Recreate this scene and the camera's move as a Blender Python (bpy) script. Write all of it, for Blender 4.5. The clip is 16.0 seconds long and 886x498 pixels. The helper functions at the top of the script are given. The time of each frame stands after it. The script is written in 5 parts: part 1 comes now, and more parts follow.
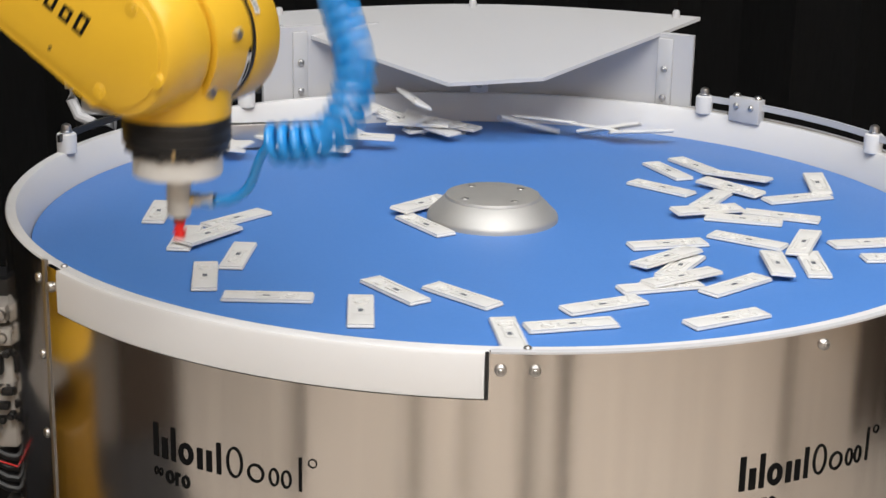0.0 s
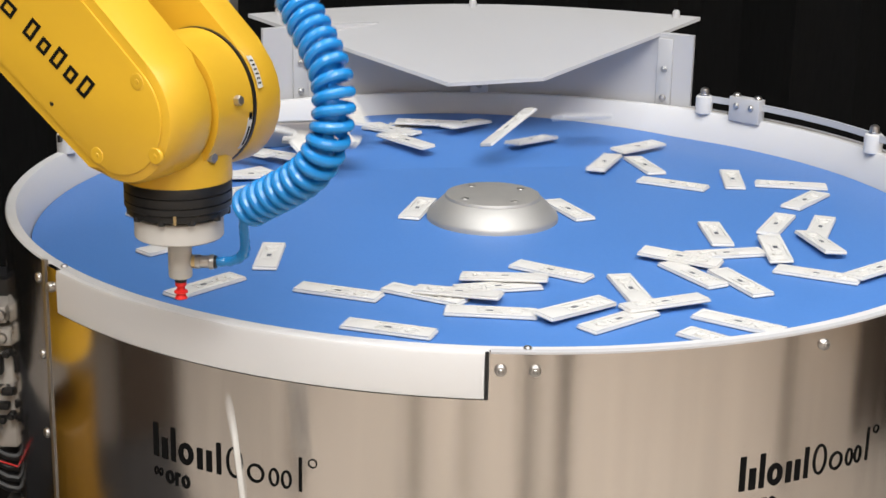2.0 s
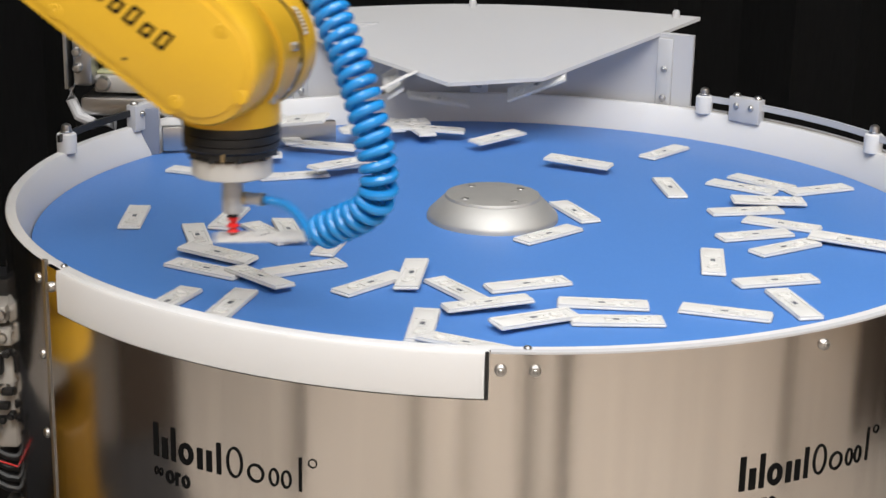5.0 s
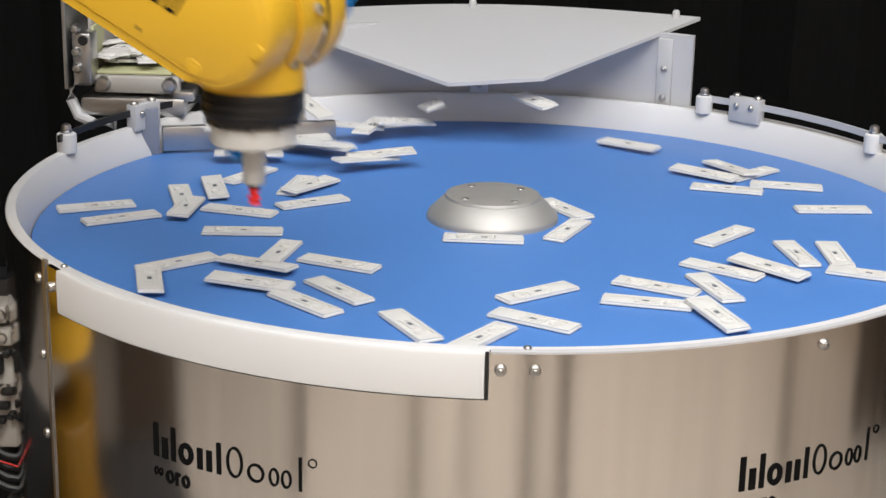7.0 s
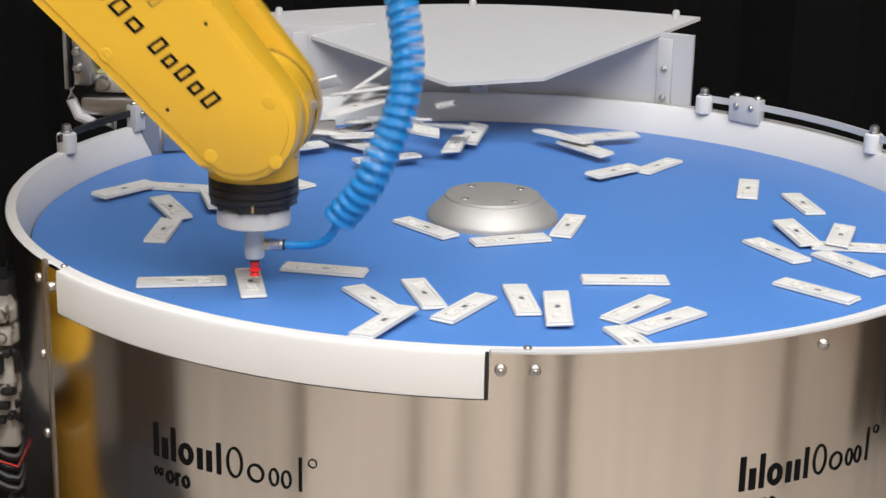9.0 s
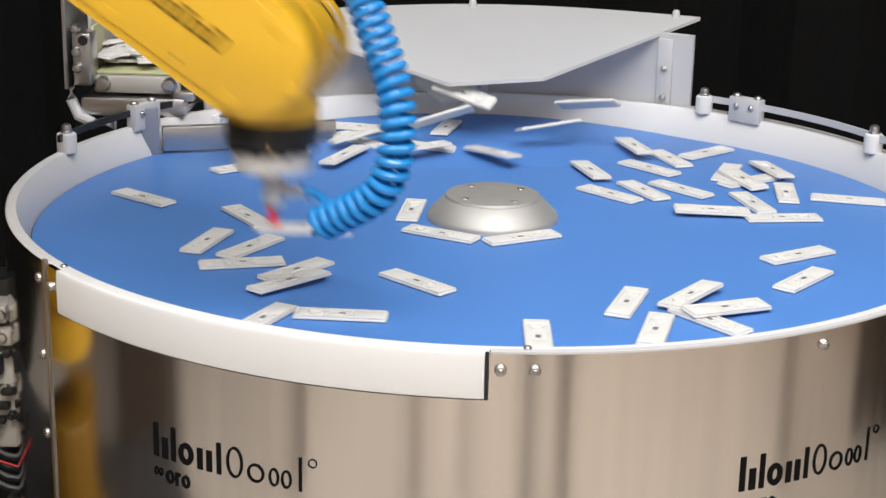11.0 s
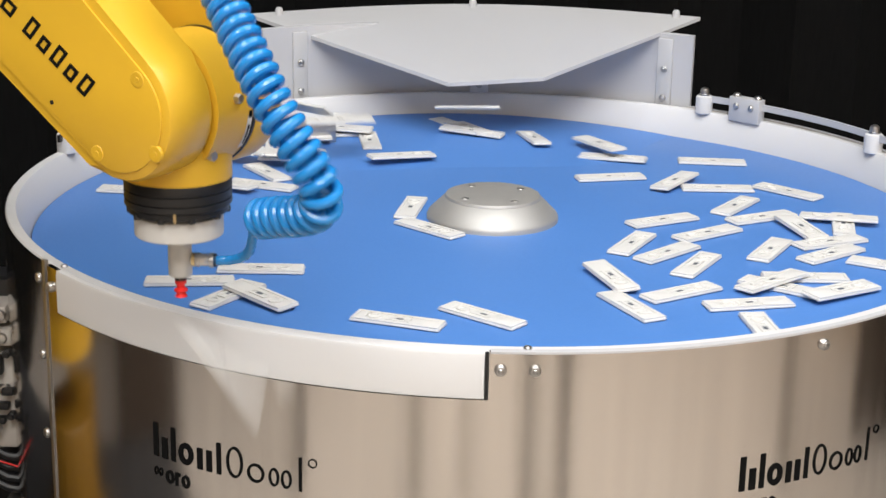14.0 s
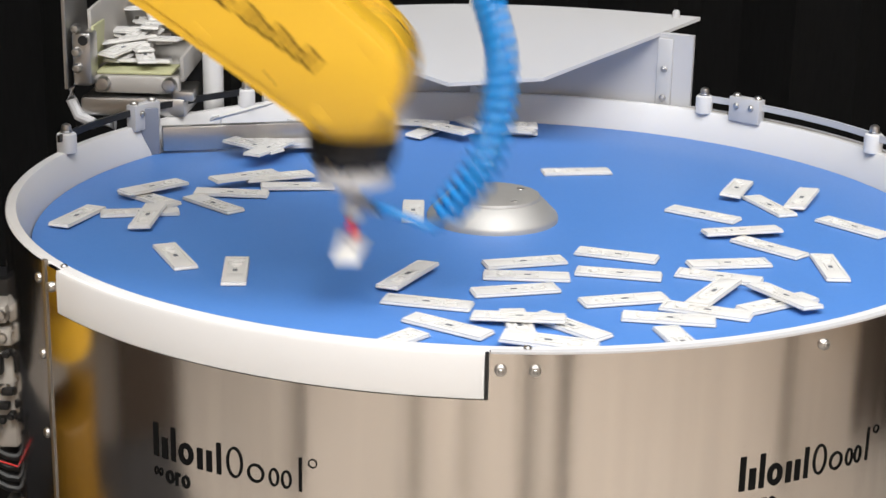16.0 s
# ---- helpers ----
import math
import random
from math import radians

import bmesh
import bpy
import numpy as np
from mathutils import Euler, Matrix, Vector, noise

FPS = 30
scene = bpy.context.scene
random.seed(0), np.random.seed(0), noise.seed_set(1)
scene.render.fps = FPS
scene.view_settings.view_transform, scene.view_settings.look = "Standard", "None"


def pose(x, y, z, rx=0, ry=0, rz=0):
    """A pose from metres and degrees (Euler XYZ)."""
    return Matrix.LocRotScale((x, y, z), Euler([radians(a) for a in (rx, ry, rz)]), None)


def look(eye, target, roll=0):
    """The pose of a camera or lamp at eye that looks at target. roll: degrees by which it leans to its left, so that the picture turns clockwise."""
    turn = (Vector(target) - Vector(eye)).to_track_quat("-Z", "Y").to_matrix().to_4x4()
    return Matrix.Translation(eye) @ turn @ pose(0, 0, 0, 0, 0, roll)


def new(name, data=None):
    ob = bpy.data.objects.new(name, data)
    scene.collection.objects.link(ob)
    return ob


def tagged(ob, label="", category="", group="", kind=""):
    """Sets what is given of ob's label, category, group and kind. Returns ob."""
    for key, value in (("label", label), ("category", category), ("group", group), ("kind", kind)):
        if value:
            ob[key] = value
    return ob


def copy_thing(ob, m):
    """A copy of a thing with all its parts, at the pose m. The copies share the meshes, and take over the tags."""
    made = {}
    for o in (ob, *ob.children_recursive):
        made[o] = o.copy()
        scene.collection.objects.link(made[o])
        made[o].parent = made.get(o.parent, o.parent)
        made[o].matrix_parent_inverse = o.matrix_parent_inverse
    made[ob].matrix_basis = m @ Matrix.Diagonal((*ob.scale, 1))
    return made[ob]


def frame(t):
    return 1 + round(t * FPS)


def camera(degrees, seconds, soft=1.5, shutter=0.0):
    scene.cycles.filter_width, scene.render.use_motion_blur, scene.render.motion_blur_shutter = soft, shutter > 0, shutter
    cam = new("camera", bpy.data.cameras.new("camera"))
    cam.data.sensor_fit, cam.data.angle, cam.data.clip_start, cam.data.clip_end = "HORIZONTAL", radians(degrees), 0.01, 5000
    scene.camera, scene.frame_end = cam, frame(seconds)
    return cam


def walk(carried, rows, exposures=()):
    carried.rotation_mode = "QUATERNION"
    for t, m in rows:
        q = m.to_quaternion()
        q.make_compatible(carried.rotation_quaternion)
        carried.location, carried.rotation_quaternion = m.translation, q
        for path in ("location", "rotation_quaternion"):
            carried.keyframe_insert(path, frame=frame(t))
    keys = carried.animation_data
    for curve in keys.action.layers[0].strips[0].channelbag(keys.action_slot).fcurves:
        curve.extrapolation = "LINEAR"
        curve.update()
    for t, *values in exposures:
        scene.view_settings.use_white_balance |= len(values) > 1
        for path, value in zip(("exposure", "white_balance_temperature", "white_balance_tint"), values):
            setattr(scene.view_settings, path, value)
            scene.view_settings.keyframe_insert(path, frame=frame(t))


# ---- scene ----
# camera: still, on a stand before the machine
cam = camera(30.26, 16.0, 1.5, 0.5)
CAM_POSE = pose(0, -1.398, 0.3954, 90 - 16.883, 0, 1.768) @ pose(0, 0, 0, 0, 0, 1.174)
# the clip's camera opens and closes a little as the yellow arm fills or leaves its picture
EXPOSURES = [(0.0, -0.34), (1.5, -0.29), (3.0, -0.21), (4.0, -0.27), (7.0, -0.35), (8.5, -0.36), (9.0, -0.31), (11.5, -0.23), (12.5, -0.31), (13.5, -0.18), (14.5, -0.24), (15.5, -0.15), (16.0, -0.15)]
walk(cam, [(0.0, CAM_POSE), (16.0, CAM_POSE)], EXPOSURES)

# ---- world and light ----
world = bpy.data.worlds.new("world")
scene.world = world
world.use_nodes = True
world.node_tree.nodes["Background"].inputs["Color"].default_value = (0.75, 0.85, 1.0, 1)
world.node_tree.nodes["Background"].inputs["Strength"].default_value = 0.03


def area_lamp(name, eye, target, size_x, size_y, watts, colour):
    data = bpy.data.lights.new(name, "AREA")
    data.shape, data.size, data.size_y, data.energy, data.color = "RECTANGLE", size_x, size_y, watts, colour
    lamp = new(name, data)
    lamp.matrix_world = look(eye, target)
    return lamp


area_lamp("ceiling_panel_light", (0.6, -0.5, 1.7), (0.1, -0.05, 0.0), 0.9, 0.9, 17, (0.965, 0.985, 1.0))
area_lamp("ceiling_panel_light", (-0.5, -0.5, 1.8), (-0.1, -0.1, 0.0), 0.9, 0.9, 15, (0.965, 0.985, 1.0))
# unseen fills, added to brighten the floor that the steel skin mirrors
area_lamp("floor_fill_light", (2.1, -1.3, 2.2), (2.1, -1.2, -0.95), 1.2, 1.6, 13, (0.99, 0.98, 0.96))
area_lamp("floor_fill_light", (-2.1, -1.5, 2.2), (-2.1, -1.4, -0.95), 1.2, 1.6, 24, (0.99, 0.98, 0.96))
area_lamp("floor_fill_light", (0.2, -2.3, 2.2), (0.2, -2.4, -0.95), 2.4, 1.4, 158, (0.99, 0.98, 0.96))

# ---- materials ----


def mat(name, colour, rough=0.5, metal=0.0, vary=0.08, scale=30.0, bump=0.0, bump_scale=300.0, stretch=(1, 1, 1), coat=0.0, through_light=0.0, thin=0.0):
    m = bpy.data.materials.new(name)
    m.use_nodes = True
    nt = m.node_tree
    b = nt.nodes["Principled BSDF"]
    b.inputs["Roughness"].default_value = rough
    b.inputs["Metallic"].default_value = metal
    b.inputs["Coat Weight"].default_value = coat
    b.inputs["Coat Roughness"].default_value = 0.15
    if through_light:
        b.inputs["Subsurface Weight"].default_value = through_light
        b.inputs["Subsurface Radius"].default_value = (0.01, 0.01, 0.01)
        b.inputs["Subsurface Scale"].default_value = 0.5
    tc = nt.nodes.new("ShaderNodeTexCoord")
    mp = nt.nodes.new("ShaderNodeMapping")
    mp.inputs["Scale"].default_value = stretch
    nt.links.new(tc.outputs["Object"], mp.inputs["Vector"])
    n1 = nt.nodes.new("ShaderNodeTexNoise")
    n1.inputs["Scale"].default_value, n1.inputs["Detail"].default_value = scale, 6
    n2 = nt.nodes.new("ShaderNodeTexNoise")
    n2.inputs["Scale"].default_value, n2.inputs["Detail"].default_value = bump_scale, 3
    for n in (n1, n2):
        nt.links.new(mp.outputs["Vector"], n.inputs["Vector"])
    mix = nt.nodes.new("ShaderNodeMix")
    mix.data_type = "RGBA"
    mix.inputs[6].default_value = (*[c * (1 - vary) for c in colour], 1)
    mix.inputs[7].default_value = (*[min(1, c * (1 + vary)) for c in colour], 1)
    nt.links.new(n1.outputs["Fac"], mix.inputs[0])
    nt.links.new(mix.outputs[2], b.inputs["Base Color"])
    rr = nt.nodes.new("ShaderNodeMapRange")
    rr.inputs["To Min"].default_value, rr.inputs["To Max"].default_value = max(0.02, rough - 0.06), min(1, rough + 0.06)
    nt.links.new(n2.outputs["Fac"], rr.inputs["Value"])
    nt.links.new(rr.outputs["Result"], b.inputs["Roughness"])
    if bump:
        bp = nt.nodes.new("ShaderNodeBump")
        bp.inputs["Strength"].default_value, bp.inputs["Distance"].default_value = bump, 0.001
        nt.links.new(n2.outputs["Fac"], bp.inputs["Height"])
        nt.links.new(bp.outputs["Normal"], b.inputs["Normal"])
    if thin:
        # a thin plate that lets light through to its other side
        glow = nt.nodes.new("ShaderNodeBsdfTranslucent")
        nt.links.new(mix.outputs[2], glow.inputs["Color"])
        both = nt.nodes.new("ShaderNodeMixShader")
        both.inputs[0].default_value = thin
        nt.links.new(b.outputs["BSDF"], both.inputs[1])
        nt.links.new(glow.outputs["BSDF"], both.inputs[2])
        nt.links.new(both.outputs["Shader"], nt.nodes["Material Output"].inputs["Surface"])
    return m


BLUE = mat("blue_membrane", (0.074, 0.21, 0.55), 0.5, 0, 0.05, 6, 0.06, 500)
POLY = mat("white_polyethylene", (0.66, 0.655, 0.655), 0.42, 0, 0.02, 12, 0.04, 250, through_light=0.35)
CHUTE = mat("milky_acrylic", (0.72, 0.72, 0.73), 0.35, 0, 0.03, 8, 0.02, 200, thin=0.4)
FROST = mat("frosted_acrylic", (0.50, 0.50, 0.515), 0.4, 0, 0.05, 7, 0.02, 200)
# upright colour streaks: brush grain, and mirrored stripes of the room painted in
STEEL = mat("brushed_steel", (0.65, 0.605, 0.565), 0.14, 1.0, 0.15, 55, 0.03, 130, (1, 1, 0.03))
STEEL2 = mat("machined_steel", (0.55, 0.54, 0.53), 0.35, 1.0, 0.1, 40, 0.05, 400)
ALU = mat("bead_blasted_aluminium", (0.50, 0.49, 0.47), 0.58, 0.7, 0.06, 60, 0.12, 900)
YELLOW = mat("yellow_enamel", (0.68, 0.40, 0.027), 0.34, 0, 0.04, 14, 0.05, 350, coat=0.15)
# yellow enamel with shade put into its colour, for the robot's base
DIMMED_YELLOW = mat("dimmed_yellow_enamel", (0.22, 0.115, 0.010), 0.4, 0, 0.08, 20, 0.05, 300)
BLACK = mat("black_anodised", (0.012, 0.012, 0.013), 0.4, 0, 0.2, 40, 0.05, 300)
GREY = mat("grey_plastic", (0.55, 0.535, 0.51), 0.5, 0, 0.05, 50, 0.05, 400)
RED = mat("red_silicone", (0.70, 0.02, 0.018), 0.4, 0, 0.08, 60, 0.03, 300)
HOSE = mat("blue_polyurethane", (0.015, 0.235, 0.62), 0.22, 0, 0.08, 50, 0.0, 300, coat=0.2)
CASS = mat("white_cassette_plastic", (0.66, 0.65, 0.63), 0.5, 0, 0.02, 60, 0.03, 500)
STRIP = mat("membrane_strip", (0.62, 0.62, 0.60), 0.8, 0, 0.05, 80)
DARKPART = mat("dark_opening", (0.11, 0.12, 0.14), 0.7, 0, 0.2, 60)
CURTAIN = mat("black_curtain", (0.0019, 0.0019, 0.0022), 0.95, 0, 0.3, 2.5, 0.3, 60, (4, 1, 0.4))
WALL = mat("beige_wall", (0.52, 0.43, 0.34), 0.8, 0, 0.1, 2)
# dark brown for unseen things that darken the steel's reflection
REFLECTED_DARK = mat("brown_reflected_dark", (0.05, 0.035, 0.025), 0.7, 0, 0.2, 4)
FLOOR = mat("pale_floor", (0.60, 0.55, 0.495), 0.6, 0, 0.12, 1.6, 0.1, 60)
DECK = mat("dark_machine_table", (0.03, 0.03, 0.032), 0.45, 0, 0.2, 6, 0.1, 100)
INK = mat("black_ink", (0.006, 0.006, 0.006), 0.9, 0, 0.1, 50)
for ink in (INK,):
    ink.node_tree.nodes["Principled BSDF"].inputs["Specular IOR Level"].default_value = 0.08
REDINK = mat("red_ink", (0.62, 0.03, 0.02), 0.5, 0, 0.1, 50)
GREYINK = mat("grey_ink", (0.22, 0.17, 0.05), 0.5, 0, 0.1, 50)
OLIVE = mat("pale_green_belt", (0.43, 0.43, 0.25), 0.6, 0, 0.1, 30)
PALE = mat("dull_pale_steel", (0.43, 0.41, 0.385), 0.5, 0.25, 0.08, 30, 0.05, 300)
BRASS = mat("brass", (0.7, 0.55, 0.3), 0.3, 1.0, 0.08, 40)
CABLE = mat("black_cable", (0.01, 0.01, 0.011), 0.5, 0, 0.1, 40)
SLATE = mat("smoky_plastic", (0.20, 0.22, 0.28), 0.35, 0, 0.08, 20)
CREAM = mat("cream_plastic", (0.46, 0.44, 0.41), 0.5, 0, 0.08, 30, 0.05, 200)

# ---- mesh tools ----


def part(name, bm, material, parent=None, label="", smooth=True):
    bmesh.ops.recalc_face_normals(bm, faces=bm.faces)
    me = bpy.data.meshes.new(name)
    bm.to_mesh(me)
    bm.free()
    if smooth:
        for f in me.polygons:
            f.use_smooth = True
        me.set_sharp_from_angle(angle=radians(35))
    me.materials.append(material)
    ob = new(name, me)
    if parent is not None:
        ob.parent = parent
    return tagged(ob, label)


def add_box(bm, size, m=Matrix(), bevel=0.0):
    made = bmesh.ops.create_cube(bm, size=1, matrix=m @ Matrix.Diagonal((*size, 1)))
    if bevel:
        es = {e for v in made["verts"] for e in v.link_edges}
        bmesh.ops.bevel(bm, geom=list(es), offset=bevel, segments=2, affect="EDGES", profile=0.5)
    return bm


def box(size, m=Matrix(), bevel=0.0):
    return add_box(bmesh.new(), size, m, bevel)


def lathe(profile, m=Matrix(), steps=48, a0=0.0, a1=360.0, bm=None):
    """Turns a closed or open profile of (r, z) about the z axis."""
    bm = bm or bmesh.new()
    full = abs(a1 - a0) >= 359.9
    n = steps if full else steps + 1
    rings = []
    for i in range(n):
        a = radians(a0 + (a1 - a0) * i / steps)
        rings.append([bm.verts.new(m @ Vector((r * math.cos(a), r * math.sin(a), z))) for r, z in profile])
    k = len(profile)
    for i in range(steps):
        p, q = rings[i], rings[(i + 1) % n]
        for j in range(k - 1):
            vs = [p[j], q[j], q[j + 1], p[j + 1]]
            bm.faces.new(vs)
    if not full:
        for ring in (rings[0], rings[-1]):
            if (profile[0][0] - profile[-1][0]) ** 2 + (profile[0][1] - profile[-1][1]) ** 2 < 1e-12:
                bm.faces.new(ring[:-1])
    bmesh.ops.remove_doubles(bm, verts=bm.verts, dist=1e-6)
    return bm


def prism(outline, z0, z1, m=Matrix(), bevel=0.0, bm=None):
    bm = bm or bmesh.new()
    low = [bm.verts.new(m @ Vector((x, y, z0))) for x, y in outline]
    top = [bm.verts.new(m @ Vector((x, y, z1))) for x, y in outline]
    fs = [bm.faces.new(low), bm.faces.new(top)]
    n = len(outline)
    for i in range(n):
        fs.append(bm.faces.new([low[i], low[(i + 1) % n], top[(i + 1) % n], top[i]]))
    if bevel:
        es = list({e for f in fs[:2] for e in f.edges})
        bmesh.ops.bevel(bm, geom=es, offset=bevel, segments=2, affect="EDGES", profile=0.5)
    return bm


def tube(points, radius, sides=8, bm=None):
    bm = bm or bmesh.new()
    rings = []
    pts = [Vector(q) for q in points]
    ref = Vector((0.13, 0.31, 0.94))
    for i, q in enumerate(pts):
        d = (pts[min(i + 1, len(pts) - 1)] - pts[max(i - 1, 0)]).normalized()
        u = d.cross(ref).normalized()
        v = d.cross(u)
        ref = -u.cross(d) if abs(d.dot(ref)) > 0.9 else ref
        rings.append([bm.verts.new(q + radius * (math.cos(a) * u + math.sin(a) * v)) for a in [2 * math.pi * k / sides for k in range(sides)]])
    for p, q in zip(rings, rings[1:]):
        for k in range(sides):
            bm.faces.new([p[k], p[(k + 1) % sides], q[(k + 1) % sides], q[k]])
    bm.faces.new(rings[0])
    bm.faces.new(rings[-1])
    return bm


def polar(r, deg, z=0.0):
    return Vector((r * math.cos(radians(deg)), r * math.sin(radians(deg)), z))


def bolt_mesh(r=0.0035, h=0.003):
    bm = lathe([(0, h), (r * 0.45, h), (r * 0.45, h * 0.55), (r * 0.5, h), (r * 0.8, h * 0.85), (r, h * 0.4), (r, 0)], steps=14)
    bmesh.ops.recalc_face_normals(bm, faces=bm.faces)
    me = bpy.data.meshes.new("bolt")
    bm.to_mesh(me)
    bm.free()
    me.materials.append(STEEL2)
    for f in me.polygons:
        f.use_smooth = True
    return me


BOLT = bolt_mesh()


def bolt(parent, at, normal, size=1.0):
    ob = new("bolt", BOLT)
    ob.parent = parent
    ob.matrix_basis = Matrix.Translation(at) @ Vector(normal).to_track_quat("Z", "Y").to_matrix().to_4x4() @ Matrix.Diagonal((size, size, size, 1))
    return ob


def empty(name, at=(0, 0, 0)):
    ob = new(name)
    ob.location = at
    return ob


# ---- room ----
FLOOR_Z = -0.95


def room():
    b = box((6.0, 6.0, 0.1), pose(0, -0.6, FLOOR_Z - 0.05))
    tagged(part("floor", b, FLOOR), "pale beige sealed workshop floor", "floor", kind="structure")
    b = box((6.0, 6.0, 0.1), pose(0, -0.6, 2.35))
    tagged(part("ceiling", b, WALL), "pale painted workshop ceiling", "ceiling", kind="structure")
    bm = bmesh.new()
    n = 160
    lo, hi = [], []
    for i in range(n + 1):
        x = -3 + 6 * i / n
        y = 1.35 + 0.035 * math.sin(x * 21) + 0.02 * math.sin(x * 47 + 1)
        lo.append(bm.verts.new((x, y, FLOOR_Z)))
        hi.append(bm.verts.new((x, y, 2.3)))
    for i in range(n):
        bm.faces.new([lo[i], lo[i + 1], hi[i + 1], hi[i]])
    bmesh.ops.solidify(bm, geom=list(bm.faces), thickness=0.01)
    tagged(part("backdrop", bm, CURTAIN), "matt black cloth curtain hanging behind the machine", "curtain", kind="structure")
    # west wall is unseen and dark brown only to darken the drum's left
    for name, x in (("wall_west", -3.05), ("wall_east", 3.05)):
        tagged(part(name, box((0.1, 6.0, 3.3), pose(x, -0.6, 0.7)), REFLECTED_DARK if x < 0 else WALL), "unseen workshop wall, made brown to darken the steel reflection" if x < 0 else "beige painted workshop wall", "wall", kind="structure")
    tagged(part("wall_south", box((6.0, 0.1, 3.3), pose(0, -3.65, 0.7)), WALL), "beige painted workshop wall behind the camera", "wall", kind="structure")
    # unseen posts, added where the drum should mirror dark bands
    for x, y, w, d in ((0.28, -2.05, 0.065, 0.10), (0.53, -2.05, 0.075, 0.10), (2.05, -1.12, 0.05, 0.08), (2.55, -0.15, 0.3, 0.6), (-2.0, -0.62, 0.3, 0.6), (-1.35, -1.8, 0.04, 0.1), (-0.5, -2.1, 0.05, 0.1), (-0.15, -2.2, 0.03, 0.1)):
        tagged(part("pillar", box((w, d, 3.2), pose(x, y, 0.65), 0.01), REFLECTED_DARK), "unseen dark brown post added for dark bands in the steel reflection", "pillar", kind="structure")
    tagged(part("machine_table", box((1.25, 1.27, 0.06), pose(-0.15, 0.115, -0.33), 0.004), DECK), "dark metal machine table under the feeder", "table")
    for x, y in ((-0.70, -0.44), (0.40, -0.44), (-0.70, 0.67), (0.40, 0.67)):
        part("leg", box((0.06, 0.06, 0.59), pose(x, y, -0.655), 0.004), DECK, bpy.data.objects["machine_table"], "square dark table leg")


room()

# ---- the rotary feeder ----
TURN = 23.4  # degrees per second, clockwise from above
bowl = tagged(empty("rotary_feeder", (0, 0, -0.30)), "round vibrating parts feeder with steel skin, white rim and blue disc", "parts feeder")


def seat(ob):
    """Places a part that is modelled in world coordinates under the feeder."""
    ob.matrix_parent_inverse = Matrix.Translation((0, 0, 0.30))
    return ob


disc = None


def feeder():
    global disc
    # rim of white plastic, with a groove line round its outside
    seat(part("rim", lathe([(0.398, -0.012), (0.398, 0.003), (0.4066, 0.0290), (0.4076, 0.0305), (0.4150, 0.0305), (0.4160, 0.0295), (0.4160, -0.012), (0.398, -0.012)], steps=180), POLY, bowl, "white polyethylene rim ring"))
    # front insert, proud of the steel, in the notch
    seat(part("front_insert", lathe([(0.4162, -0.0008), (0.4162, 0.0305), (0.4172, 0.0313), (0.4202, 0.0308), (0.4214, 0.0285), (0.4214, -0.0008), (0.4162, -0.0008)], steps=60, a0=-138.2, a1=-90.3), POLY, bowl, "white plastic insert in the front notch"))
    # steel skin: high beside the notch, low under it
    def skin(a0, a1, top, name, steps):
        return seat(part(name, lathe([(0.4165, -0.29), (0.4165, top), (0.4182, top), (0.4182, -0.29), (0.4165, -0.29)] if name == "side_panel" else [(0.4165, -0.29), (0.4165, top), (0.4203, top), (0.4203, -0.29), (0.4165, -0.29)], steps=steps, a0=a0, a1=a1), STEEL, bowl, "brushed stainless steel skin panel"))
    skin(-140.6, -138.4, 0.031, "front_panel", 4)
    skin(-138.4, -89.9, -0.002, "front_panel", 60)
    skin(-89.9, 60, 0.0312, "front_panel", 150)
    skin(-141.4, -175, 0.0295, "side_panel", 40)
    skin(60, 185, 0.0, "side_panel", 90)
    # strip added over the skin's top face, which mirrors too dark
    seat(part("pale_edge_strip", lathe([(0.4162, 0.0313), (0.4162, 0.0318), (0.4204, 0.0318), (0.4207, 0.0315), (0.4207, 0.0300), (0.4204, 0.0300), (0.4204, 0.0313), (0.4162, 0.0313)], steps=150, a0=-89.8, a1=60), FROST, bowl, "greyish strip added to lighten the top edge of the steel"))
    # seam strip
    seat(part("seam_strip", lathe([(0.4180, -0.29), (0.4180, 0.034), (0.4214, 0.034), (0.4214, -0.29), (0.4180, -0.29)], steps=2, a0=-141.35, a1=-140.75), STEEL2, bowl, "bright seam strip"))
    for a, z in ((-88.9, 0.019), (-85.9, 0.019), (-57.7, 0.02), (-28, 0.02), (-142.3, 0.018), (-139.6, 0.016), (-142.3, -0.042), (-142.3, -0.106)):
        seat(bolt(bowl, polar(0.4203, a, z), polar(1, a), 1.15))
    for a in (-86.5, -139.2):
        seat(bolt(bowl, polar(0.4110, a, 0.0300), (0, 0, 1), 0.8))
    # the shadow in the gap beside the insert, drawn as a black strip
    seat(part("notch_shadow_strip", lathe([(0.4166, -0.001), (0.4166, 0.030), (0.4206, 0.030), (0.4206, -0.001), (0.4166, -0.001)], steps=2, a0=-90.25, a1=-89.95), BLACK, bowl, "black strip for the shadowed gap at the end of the notch"))
    # turning disc
    d = lathe([(0.02, -0.010), (0.3965, -0.010), (0.3965, 0.0004), (0.395, 0.0012), (0.30, 0.0012), (0.2, 0.0012), (0.1, 0.0012), (0.02, 0.0012), (0.02, -0.010)], steps=128)
    disc = seat(part("turntable", d, BLUE, bowl, "smooth blue elastic disc"))
    # the part of the membrane that is struck from below
    bm = bmesh.new()
    rows = []
    for i in range(33):
        row = []
        for j in range(13):
            u, v = i / 32, j / 12
            a, r = 50 + 102 * u, 0.12 + 0.277 * v
            h = (math.sin(math.pi * u) ** 1.3) * min(1, v * 2.2) ** 2 * 0.0115
            row.append(bm.verts.new(polar(r, a, h - 0.0016)))
